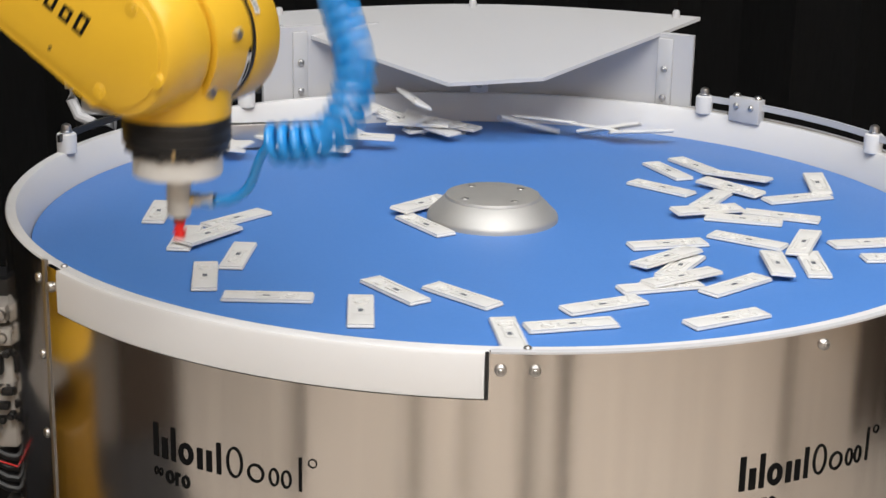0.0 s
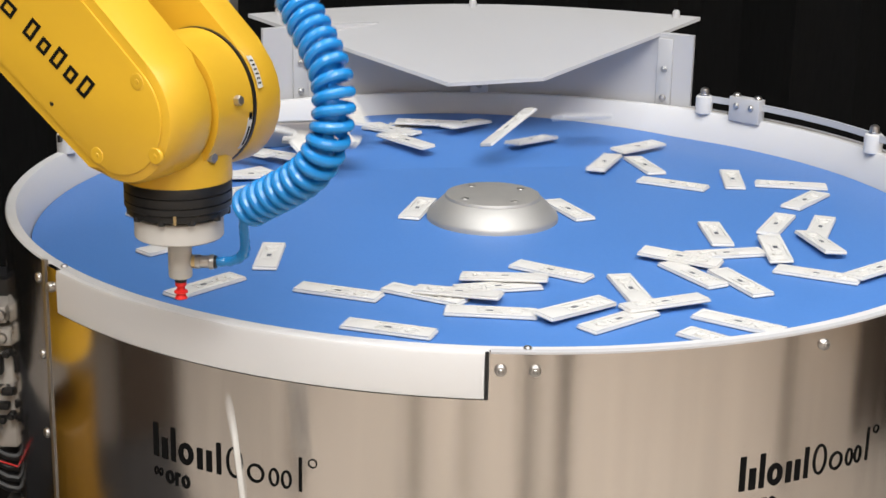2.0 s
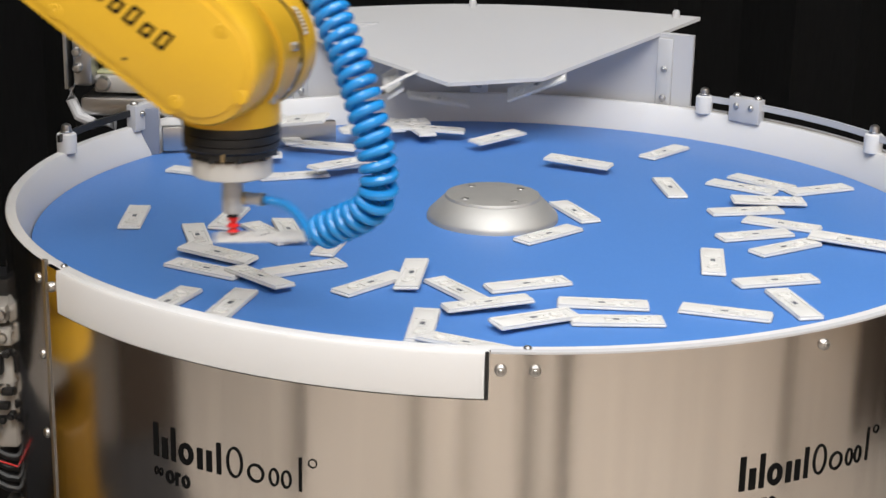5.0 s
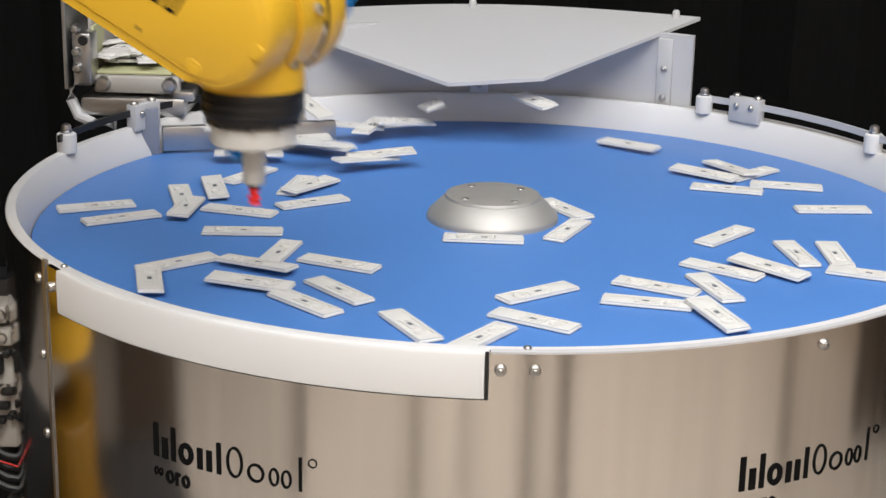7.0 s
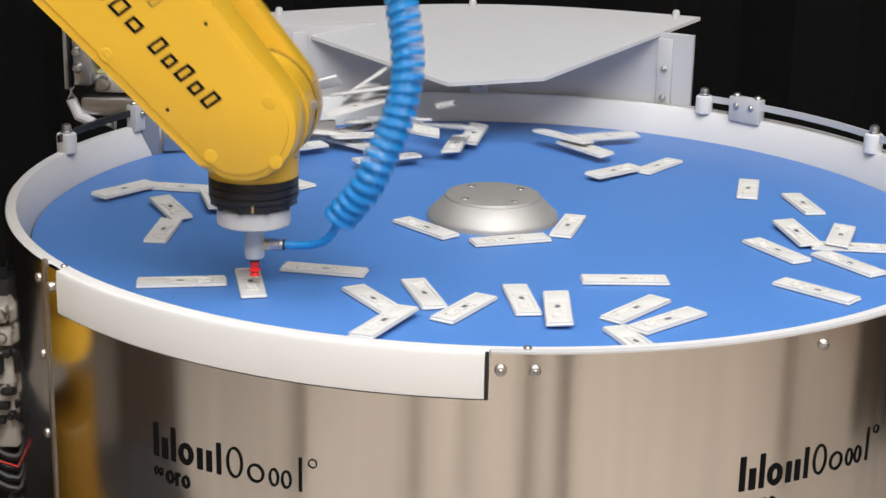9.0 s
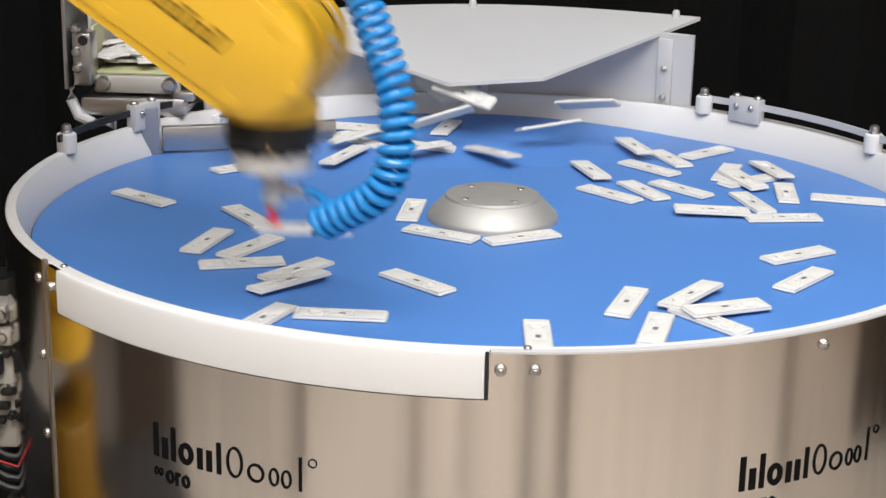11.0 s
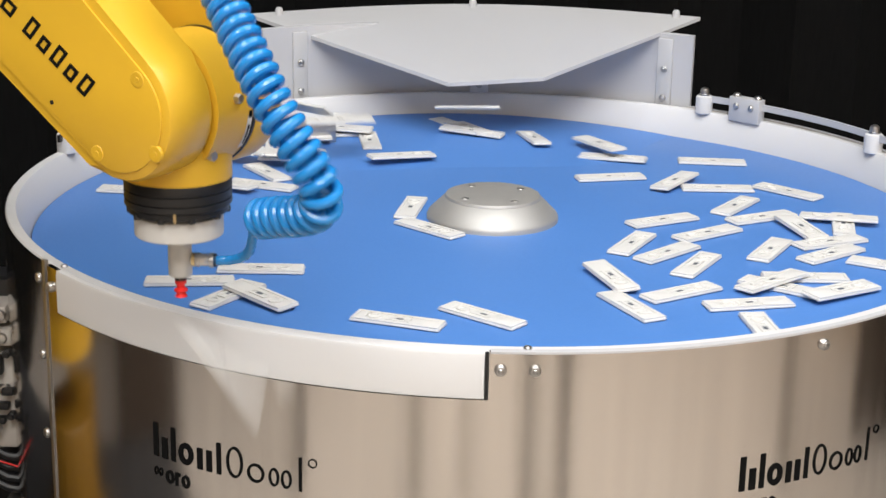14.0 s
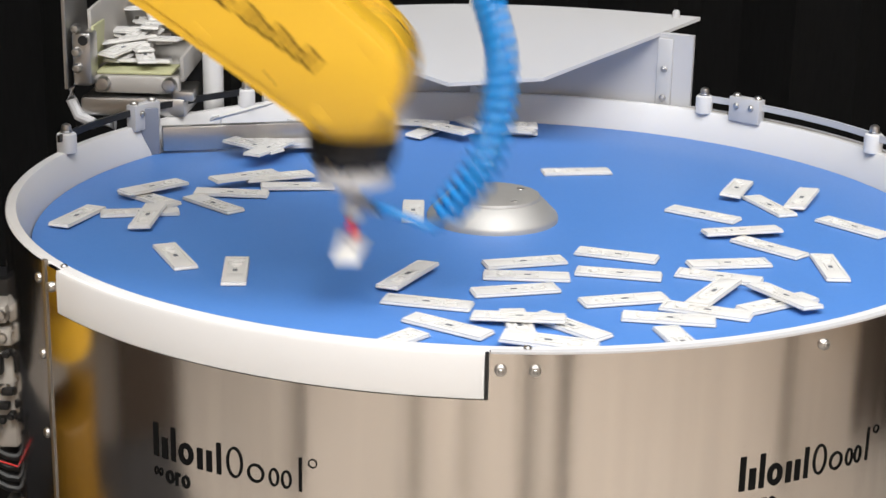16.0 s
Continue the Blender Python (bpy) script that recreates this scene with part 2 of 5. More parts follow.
        rows.append(row)
    for p, q in zip(rows, rows[1:]):
        for j in range(12):
            bm.faces.new([p[j], p[j + 1], q[j + 1], q[j]])
    bulge = seat(part("membrane_bulge", bm, BLUE, bowl, "blue membrane struck up from below"))
    # hub cap
    hub = seat(part("hub_cap", lathe([(0.0, 0.0235), (0.0403, 0.0235), (0.0414, 0.0231), (0.0422, 0.0215), (0.0424, 0.0206), (0.0434, 0.0202), (0.0570, 0.0068), (0.0582, 0.004), (0.0582, -0.002)], steps=72), ALU, bowl, "matt aluminium hub cap"))
    for a in (38, 128, 218, 308):
        seat(part("hub_screw", lathe([(0.0, 0.0226), (0.0016, 0.0226), (0.0018, 0.0238), (0.0034, 0.0238), (0.0038, 0.0232)], pose(*polar(0.031, a)), steps=14), STEEL2, bowl, "recessed hub screw"))
    # back screen with chute
    seat(part("back_screen", lathe([(0.4225, 0.012), (0.4225, 0.1070), (0.4265, 0.1080), (0.4265, 0.012), (0.4225, 0.012)], steps=60, a0=60.0, a1=126.5), FROST, bowl, "frosted acrylic screen behind the disc"))
    for a in (64.2, 120.6):
        seat(part("screen_bracket", box((0.003, 0.017, 0.086), Matrix.Translation(polar(0.4205, a, 0.059)) @ pose(0, 0, 0, 0, 0, a), 0.001), CHUTE, bowl, "white bracket strip"))
        for z in (0.037, 0.069):
            seat(bolt(bowl, polar(0.419, a, z), -polar(1, a), 1.1))
    seat(part("chute_bracket", box((0.020, 0.012, 0.016), pose(-0.019, 0.40, 0.042), 0.001), CHUTE, bowl))
    seat(bolt(bowl, (-0.019, 0.3935, 0.043), (0, -1, 0), 1.1))
    # sloping chute plate: arc at the back, cut to a short lip in front
    bm = bmesh.new()
    outline = []
    for i in range(25):
        f = i / 24
        outline.append((0.224 - 0.504 * f, 0.424 + 0.030 * math.sin(math.pi * f)))
    outline += [(-0.049, 0.262), (0.049, 0.276)]

    def slope(x, y):
        return 0.0725 + (y - 0.268) * 0.276 + 0.018 * x
    top = [bm.verts.new((x, y, slope(x, y))) for x, y in outline]
    low = [bm.verts.new((x, y, slope(x, y) - 0.004)) for x, y in outline]
    n = len(outline)
    bm.faces.new(top)
    bm.faces.new(low[::-1])
    for i in range(n):
        k = (i + 1) % n
        bm.faces.new([top[k], top[i], low[i], low[k]])
    seat(part("chute", bm, CHUTE, bowl, "milky white sloping chute plate", smooth=False))
    for q in (Vector((0.197, 0.424, 0)), Vector((-0.029, 0.449, 0)), Vector((-0.245, 0.424, 0))):
        seat(part("chute_pin", lathe([(0, 0.008), (0.0025, 0.0075), (0.0042, 0.005), (0.0042, -0.004), (0.0, -0.004)], pose(q.x, q.y, slope(q.x, q.y)), steps=14), CHUTE, bowl, "rounded white pin"))
    # guard rail on posts, right and left of the screen
    for a0, a1, posts, clamp in ((57.0, 2.0, (56.8, 25.5), 49.5), (170.0, 128.0, (168.0, 130.5), 150.0)):
        seat(part("guard_rail", lathe([(0.4085, 0.0415), (0.4085, 0.0480), (0.4115, 0.0480), (0.4115, 0.0415), (0.4085, 0.0415)], steps=50, a0=a0, a1=a1), FROST if a0 < 100 else BLACK, bowl, "thin curved guard rail"))
        for a in posts:
            q = polar(0.409, a)
            seat(part("rail_post", lathe([(0, 0.0482), (0.0068, 0.0482), (0.0088, 0.0470), (0.0092, 0.0450), (0.0092, 0.0295), (0, 0.0295)], pose(q.x, q.y, 0), steps=24), POLY, bowl, "white plastic rail post"))
            seat(part("post_screw", lathe([(0, 0.0565), (0.0022, 0.0565), (0.0042, 0.0552), (0.0048, 0.0530), (0.0048, 0.0500), (0.0060, 0.0495), (0.0060, 0.0482), (0, 0.0482)], pose(q.x, q.y, 0), steps=20), STEEL2, bowl, "steel screw on the post"))
        cl = seat(part("rail_clamp", box((0.012, 0.037, 0.026), Matrix.Translation(polar(0.4075, clamp, 0.040)) @ pose(0, 0, 0, 0, 0, clamp), 0.001), FROST, bowl, "clear plastic clamp block"))
        for s in (-1.3, 1.3):
            seat(bolt(bowl, polar(0.4012, clamp + s, 0.044), -polar(1, clamp), 0.9))
            seat(bolt(bowl, polar(0.408, clamp + s * 1.4, 0.0528), (0, 0, 1), 1.25))
    # steel deflector across the left of the disc
    a, b = Vector((-0.335, 0.205, 0)), Vector((-0.165, 0.256, 0))
    yaw = math.degrees(math.atan2(b.y - a.y, b.x - a.x))
    c = (a + b) / 2
    seat(part("deflector", box(((b - a).length, 0.010, 0.025), pose(c.x, c.y, 0.0165, 0, 0, yaw), 0.0015), STEEL2, bowl, "steel deflector plate over the disc"))
    seat(part("deflector_end", box((0.018, 0.004, 0.048), pose(-0.346, 0.2, 0.0245, 0, 0, yaw), 0.001), SLATE, bowl, "bluish plastic end plate"))
    return bulge


bulge = feeder()


def emblem(parent, a0, a1, z0, z1):
    """Plain blocks where the maker's mark is cut in the skin: bold bars, then thin rings and bars, and a small row below."""
    def bar(bm, b0, b1, za, zb, r=0.4209):
        lathe([(0.4195, za), (0.4195, zb), (r, zb), (r, za), (0.4195, za)], steps=3, a0=b0, a1=b1, bm=bm)

    def ring(bm, c, zc, wide, high, t):
        n = 20
        loops = []
        for k in range(n):
            u, v = math.cos(2 * math.pi * k / n), math.sin(2 * math.pi * k / n)
            for f, r in ((1.0, 0.4209), (1.0, 0.4195)):
                loops.append(bm.verts.new(polar(r, c + wide * u, zc + high * v)))
            loops.append(bm.verts.new(polar(0.4209, c + (wide - math.degrees(t / 0.42)) * u, zc + (high - t) * v)))
        for k in range(n):
            p, q = 3 * k, 3 * ((k + 1) % n)
            bm.faces.new([loops[p], loops[q], loops[q + 2], loops[p + 2]])
            bm.faces.new([loops[p], loops[p + 1], loops[q + 1], loops[q]])

    # offset, width, height, stroke: widths in parts of the whole, a stroke of 0 for a solid bar
    shapes = ((0.00, 0.034, 1.0, 0), (0.060, 0.040, 0.62, 0), (0.125, 0.030, 1.0, 0), (0.175, 0.100, 0.66, 0.0040), (0.300, 0.034, 0.62, 0), (0.360, 0.034, 0.62, 0), (0.425, 0.026, 0.92, 0), (0.485, 0.100, 0.92, 0.0019), (0.610, 0.100, 0.56, 0.0019), (0.735, 0.060, 0.54, 0.0017), (0.805, 0.060, 0.54, 0.0017), (0.905, 0.016, 0.98, 0), (0.955, 0.05, 0.0, 0.0008))
    span, zh = a1 - a0, z1 - z0
    for at, w, h, t in shapes:
        bm = bmesh.new()
        s0, s1 = a0 + span * at, a0 + span * (at + w)
        if not t:
            bar(bm, s0, s1, z0, z0 + zh * h)
        elif h == 0.0:
            ring(bm, (s0 + s1) / 2, z0 + zh * 0.86, (s1 - s0) / 2, (s1 - s0) / 2 * math.pi / 180 * 0.42, t)
        else:
            ring(bm, (s0 + s1) / 2, z0 + zh * h / 2, (s1 - s0) / 2, zh * h / 2, t)
        seat(part("emblem_bar", bm, INK, parent, smooth=False))
    z2 = z0 - 0.0065
    for at, w, h, t in ((0.0, 0.028, 0.0065, 0.0009), (0.034, 0.026, 0.0065, 0.0009), (0.080, 0.062, 0.0100, 0.0024), (0.150, 0.034, 0.0100, 0), (0.192, 0.056, 0.0100, 0.0024)):
        bm = bmesh.new()
        s0, s1 = a0 + span * at, a0 + span * (at + w)
        if t:
            ring(bm, (s0 + s1) / 2, z2 - h / 2 - 0.0015, (s1 - s0) / 2, h / 2, t)
        else:
            bar(bm, s0, s0 + 0.3, z2 - h - 0.0015, z2 - 0.0015)
            bar(bm, s0 + 0.31, s1, z2 - 0.0042, z2 - 0.0015, 0.4207)
        seat(part("emblem_bar", bm, INK, parent, smooth=False))


emblem(bowl, -123.4, -105.4, -0.079, -0.054)
emblem(bowl, -66.0, -48.8, -0.077, -0.052)

# ---- linear feeder behind the bowl ----


def linear_feeder():
    tray = tagged(empty("linear_feeder", (-0.375, 0.36, -0.30)), "steel vibratory linear feeder holding spare white cassettes", "parts feeder")

    def put(ob):
        ob.matrix_parent_inverse = Matrix.Translation((0.375, -0.36, 0.30))
        return ob
    put(part("trough", add_box(add_box(box((0.094, 0.36, 0.004), pose(-0.372, 0.445, 0.074, 3, 0, 0), 0.001), (0.004, 0.36, 0.075), pose(-0.419, 0.445, 0.108, 3, 0, 0), 0.001), (0.004, 0.36, 0.026), pose(-0.325, 0.445, 0.085, 3, 0, 0), 0.001), PALE, tray, "steel feeder trough"))
    put(part("belt", box((0.078, 0.050, 0.003), pose(-0.372, 0.275, 0.0735), 0.001), OLIVE, tray, "pale green soft lining"))
    put(part("side_lining", box((0.003, 0.050, 0.046), pose(-0.4145, 0.275, 0.098, 0, 4, 0), 0.001), OLIVE, tray, "pale green soft lining"))
    put(part("front_bar", box((0.088, 0.012, 0.018), pose(-0.368, 0.250, 0.0625), 0.003), PALE, tray, "bright steel front bar"))
    for x in (-0.402, -0.334):
        put(part("bar_lug", lathe([(0, 0.006), (0.006, 0.005), (0.008, 0), (0.008, -0.006), (0, -0.006)], pose(x, 0.2425, 0.0635, 90, 0, 0), steps=16), STEEL2, tray, "round bar lug"))
    put(part("under_beam", box((0.108, 0.10, 0.020), pose(-0.372, 0.290, 0.040), 0.004), STEEL2, tray, "dull steel beam under the trough"))
    put(part("bracket_foot", box((0.022, 0.012, 0.010), pose(-0.320, 0.248, 0.052), 0.002), STEEL2, tray, "bent bracket foot"))
    put(part("side_plate", box((0.004, 0.09, 0.150), pose(-0.4355, 0.270, 0.135), 0.001), STEEL2, tray, "upright steel side plate"))
    put(part("side_block", box((0.020, 0.03, 0.055), pose(-0.420, 0.245, 0.090), 0.004), STEEL2, tray, "cast clamp block"))
    for z in (0.082, 0.098, 0.122):
        put(part("clamp_knob", lathe([(0, 0.007), (0.0035, 0.006), (0.005, 0.003), (0.005, -0.004), (0, -0.004)], pose(-0.424, 0.2275, z, 90, 0, 0), steps=16), STEEL2, tray, "round clamp knob"))
    put(part("knob_hole", lathe([(0, 0.002), (0.005, 0.002), (0.005, -0.002), (0, -0.002)], pose(-0.417, 0.2275, 0.110, 90, 0, 0), steps=16), BLACK, tray, "dark hole"))
    put(part("cable_guard", tube([(-0.437, 0.250, 0.062), (-0.436, 0.245, 0.045), (-0.428, 0.240, 0.030), (-0.412, 0.238, 0.022), (-0.390, 0.238, 0.022)], 0.006, 10), FROST, tray, "bent clear plastic guard"))
    put(part("leg", box((0.05, 0.05, 0.33), pose(-0.375, 0.50, -0.135), 0.004), DECK, tray, "dark support leg"))
    put(part("drive_block", box((0.07, 0.16, 0.07), pose(-0.372, 0.44, 0.030), 0.006), DECK, tray, "dark vibratory drive"))
    put(part("white_post", lathe([(0, 0.085), (0.010, 0.085), (0.011, 0.084), (0.011, -0.30), (0, -0.30)], pose(-0.302, 0.318, 0), steps=24), POLY, tray, "white round post"))
    put(part("post_foot", box((0.055, 0.02, 0.012), pose(-0.315, 0.285, 0.020), 0.002), POLY, tray, "white foot plate"))
    # spare cassettes lying on the trough
    rng = random.Random(11)
    for k in range(26):
        SPARES.append(pose(-0.372 + rng.uniform(-0.026, 0.026), 0.285 + 0.0085 * k + rng.uniform(-0.01, 0.01), 0.0785 + 0.0042 * (k % 4) + 0.0010 * k, rng.uniform(-7, 7), rng.uniform(-7, 7), rng.uniform(0, 360)))


SPARES = []
linear_feeder()

# ---- small machinery beside the drum ----


def side_valves():
    rig = tagged(empty("valve_manifold", (-0.405, -0.12, -0.30)), "cream pneumatic valve manifold with black cables beside the drum", "valve manifold")

    def put(ob):
        ob.matrix_parent_inverse = Matrix.Translation((0.405, 0.12, 0.30))
        return ob
    put(part("backing_plate", box((0.05, 0.012, 0.26), pose(-0.425, -0.085, -0.17), 0.002), BLACK, rig, "black backing plate"))
    for z, w in ((-0.062, 0.024), (-0.082, 0.030), (-0.128, 0.030)):
        put(part("valve_body", box((w, 0.03, 0.016), pose(-0.415, -0.105, z), 0.003), CREAM, rig, "cream valve block"))
        put(part("valve_screw", lathe([(0, 0.003), (0.004, 0.002), (0.005, 0), (0.005, -0.004), (0, -0.004)], pose(-0.408, -0.1205, z, 90, 0, 0), steps=14), STEEL2, rig, "steel valve screw"))
    put(part("valve_column", box((0.022, 0.03, 0.085), pose(-0.408, -0.105, -0.140), 0.004), CREAM, rig, "cream plastic housing"))
    put(part("valve_port", box((0.014, 0.010, 0.018), pose(-0.414, -0.122, -0.105), 0.003), BLACK, rig, "black port"))
    for k in range(4):
        z = -0.185 - 0.010 * k
        put(part("cable", tube([(-0.46, -0.10, z + 0.012), (-0.43, -0.115, z + 0.004), (-0.41, -0.12, z - 0.004), (-0.385, -0.11, z - 0.012)], 0.0035, 8), CABLE, rig, "black cable"))
    put(part("red_wire", tube([(-0.45, -0.125, -0.184), (-0.42, -0.126, -0.190), (-0.39, -0.12, -0.202)], 0.0008, 6), RED, rig, "thin red wire"))
    for k, (x, z) in enumerate(((-0.412, -0.072), (-0.403, -0.094), (-0.417, -0.117), (-0.402, -0.150), (-0.415, -0.163))):
        put(part("push_fitting", lathe([(0, 0.006), (0.0022, 0.006), (0.0026, 0.004), (0.0036, 0.0035), (0.0036, -0.003), (0, -0.003)], pose(x, -0.1235, z, 90, 0, 0), steps=12), BLACK if k % 2 else STEEL2, rig, "small push-in air fitting"))
    for k in range(3):
        put(part("connector", box((0.010, 0.008, 0.006), pose(-0.404 - 0.004 * k, -0.124, -0.128 - 0.013 * k), 0.001), BLACK, rig, "black cable connector"))
    put(part("stud", lathe([(0, 0.006), (0.004, 0.005), (0.005, 0), (0.005, -0.02), (0, -0.02)], pose(-0.408, -0.118, -0.232, 90, 0, 0), steps=14), STEEL2, rig, "bright steel stud"))
    put(part("manifold_stand", box((0.04, 0.02, 0.05), pose(-0.425, -0.085, -0.278), 0.002), DECK, rig, "dark stand"))


side_valves()


# ---- test cassettes ----


def cassette_meshes():
    """Body with two wells and a window sunk in its face, and the strip under the window."""
    bm = bmesh.new()
    hx, hy, t = 0.0343, 0.0099, 0.0041
    add_box(bm, (2 * hx, 2 * hy, t * 0.55), pose(0, 0, t * 0.275), 0.0012)
    # raised face around the openings
    def frame_bars(x0, x1, y0, y1, w, z0, z1):
        for cx, cy, sx, sy in (((x0 + x1) / 2, y0, x1 - x0 + w, w), ((x0 + x1) / 2, y1, x1 - x0 + w, w), (x0, (y0 + y1) / 2, w, y1 - y0 - w), (x1, (y0 + y1) / 2, w, y1 - y0 - w)):
            add_box(bm, (sx, sy, z1 - z0), pose(cx, cy, (z0 + z1) / 2))
    frame_bars(-0.0320, 0.0320, -0.0081, 0.0081, 0.0024, t * 0.5, t * 0.80)
    frame_bars(-0.0085, 0.0085, -0.0028, 0.0028, 0.0018, t * 0.5, t * 0.80)
    add_box(bm, (0.0213, 0.0140, t * 0.30), pose(-0.0203, 0, t * 0.62), 0.0005)
    add_box(bm, (0.0066, 0.0140, t * 0.30), pose(0.0274, 0, t * 0.62), 0.0005)
    lathe([(0.0030, t * 0.55), (0.0034, t * 0.9), (0.0050, t * 0.9), (0.0054, t * 0.55)], pose(0.0178, 0, 0), steps=18, bm=bm)
    return bm


def cassette_master():
    body = part("test_cassette", cassette_meshes(), CASS)
    tagged(body, "small white plastic test cassette with window and well", "test cassette", "cassettes on the feeder")
    part("strip", box((0.0150, 0.0040, 0.0006), pose(0, 0, 0.0023)), STRIP, body, "pale test strip in the window")
    part("dark_slot", box((0.0052, 0.0036, 0.0006), pose(-0.001, 0, 0.0027)), DARKPART, body, "dark result slot")
    part("well_floor", lathe([(0, 0.0026), (0.0032, 0.0026), (0.0032, 0.0021), (0, 0.0021)], pose(0.0178, 0, 0), steps=14), STRIP, body, "round sample well")
    return body


master = cassette_master()
LYING = 0.0015
LEAD = 0.35
STEP = 0.0032

# ---- robot arm ----
BASE = Vector((-0.56, -0.20, 0.0))
SHOULDER_Z, UPPER, FORE, OFFSET, WRIST_UP = 0.062, 0.33, 0.335, 0.05, 0.126
TOOL_DROP = 0.012
robot = tagged(empty("robot_arm", (BASE.x, BASE.y, -0.30)), "yellow enamelled six-axis robot arm with suction gripper", "robot arm")


def slab(stations, y0, y1, bevel, end_round=True, bm=None):
    """A plate in the xz plane from stations (x, z_low, z_high), with a rounded end at the last one."""
    low = [(x, a) for x, a, b in stations]
    high = [(x, b) for x, a, b in stations]
    outline = list(low)
    if end_round:
        x, a, b = stations[-1]
        c, r = (a + b) / 2, (b - a) / 2
        outline += [(x + r * math.cos(radians(d)), c + r * math.sin(radians(d))) for d in range(-78, 79, 12)]
    outline += high[::-1]
    m = Matrix(((1, 0, 0, 0), (0, 0, 1, 0), (0, 1, 0, 0), (0, 0, 0, 1)))
    return prism(outline, y0, y1, m, bevel, bm)


def build_robot():
    # base colour is darkened so that it mirrors dimly in the steel skin
    ped = part("base", add_box(lathe([(0.0, -0.178), (0.060, -0.178), (0.064, -0.184), (0.066, -0.24), (0.070, -0.252), (0.070, -0.282), (0.09, -0.286), (0.09, -0.30), (0, -0.30)], steps=48), (0.13, 0.10, 0.10), pose(-0.09, 0, -0.245), 0.012), DIMMED_YELLOW, robot, "cast robot base, its yellow darkened as if in shade")
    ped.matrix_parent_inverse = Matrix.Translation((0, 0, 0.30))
    turret = part("turret", add_box(lathe([(0, -0.10), (0.062, -0.10), (0.068, -0.11), (0.068, -0.175), (0.0, -0.175)], steps=48), (0.11, 0.10, 0.20), pose(0.03, 0, -0.03), 0.03), YELLOW, robot, "yellow turning shoulder")
    upper = part("upper_arm", slab([(-0.045, -0.024, 0.024), (0.0, -0.036, 0.036), (0.12, -0.032, 0.032), (0.33, -0.046, 0.046)], 0.055, 0.100, 0.008), YELLOW, robot, "yellow upper arm")
    # forearm: near cheek, far cheek and the body that joins them
    fore = part("forearm", slab([(-0.075, -0.044, 0.090), (-0.03, -0.050, 0.097), (0.06, -0.0465, 0.084), (0.20, -0.0425, 0.055), (0.335, -0.041, 0.043)], -0.052, -0.012, 0.006), YELLOW, robot, "yellow forearm cheek")
    part("forearm_body", slab([(-0.07, -0.042, 0.085), (0.0, -0.047, 0.092), (0.16, -0.042, 0.062), (0.235, -0.038, 0.044)], -0.013, 0.05, 0.012, False), YELLOW, fore, "yellow forearm housing")
    part("far_cheek", slab([(0.15, -0.03, 0.066), (0.24, -0.036, 0.056), (0.335, -0.0445, 0.0455)], 0.0242, 0.0480, 0.003), YELLOW, fore, "yellow far cheek")
    turn = Matrix(((1, 0, 0, 0), (0, 0, -1, 0), (0, 1, 0, 0), (0, 0, 0, 1)))
    part("joint_gap", lathe([(0.0, -0.0241), (0.0441, -0.0241), (0.0441, -0.0223), (0.0, -0.0223)], pose(0.335, 0, 0) @ turn, steps=48), BLACK, fore, "dark joint gap")
    part("cover_line", slab([(-0.06, -0.037, 0.076), (0.06, -0.0395, 0.074), (0.20, -0.036, 0.048), (0.335, -0.0345, 0.0365)], -0.0532, -0.0515, 0.0008), YELLOW, fore, "raised yellow cover plate")
    for x, z in ((0.337, 0.0300), (0.371, 0.0020), (0.3365, -0.0295), (0.235, -0.0325), (0.165, -0.0335), (0.05, -0.036), (0.05, 0.070)):
        part("cover_boss", lathe([(0, 0.0537), (0.0014, 0.0537), (0.0017, 0.0534), (0.0040, 0.0537), (0.0048, 0.0535), (0.0052, 0.0530), (0.0053, 0.0515)], pose(x, 0, z) @ turn, steps=18), YELLOW, fore, "round yellow screw boss")
    for x, z in ((0.268, 0.036), (0.292, -0.028)):
        part("pin_hole", lathe([(0, 0.0536), (0.0014, 0.0536), (0.0014, 0.052)], pose(x, 0, z) @ turn, steps=10), BLACK, fore, "small dark pin hole")
    # plain blocks where the maker's words stand on the cover
    def word(x0, z0, count, h, w, gap, material, thick):
        for k in range(count):
            x = x0 + k * (w + gap)
            zc, hh, ww = z0 - (0.14 * h if k % 2 else 0.0), h * (0.72 if k % 2 else 1.0), w * 0.86
            m = Matrix.Translation((x + w / 2, -0.0535, zc)) @ Matrix(((1, 0, 0.16, 0), (0, 1, 0, 0), (0, 0, 1, 0), (0, 0, 0, 1)))
            bm = bmesh.new()
            for dx, dz, sx, sz in ((-ww / 2 + thick / 2, 0, thick, hh), (ww / 2 - thick / 2, 0, thick, hh), (0, hh / 2 - thick / 2, ww - 2 * thick, thick), (0, thick / 2 - hh / 2, ww - 2 * thick, thick)):
                add_box(bm, (sx, 0.0006, sz), m @ Matrix.Translation((dx, 0, dz)))
            part("lettering_bar", bm, material, fore, "printed block on the cover", False)
    word(0.251, 0.000, 5, 0.0135, 0.0095, 0.0035, INK, 0.0021)
    word(0.180, 0.000, 4, 0.0125, 0.0125, 0.0035, INK, 0.0021)
    word(0.145, 0.000, 2, 0.0135, 0.0110, 0.0030, INK, 0.0021)
    word(0.120, 0.0220, 5, 0.0145, 0.0095, 0.0030, REDINK, 0.0024)
    word(0.196, 0.0210, 5, 0.0095, 0.0058, 0.0026, GREYINK, 0.0008)
    # wrist: barrel between the cheeks, neck, tool flange
    wrist = part("wrist", lathe([(0.0, -0.0218), (0.0428, -0.0218), (0.0436, -0.0210), (0.0436, 0.0112), (0.0, 0.0112)], turn, steps=56), YELLOW, robot, "yellow wrist barrel")
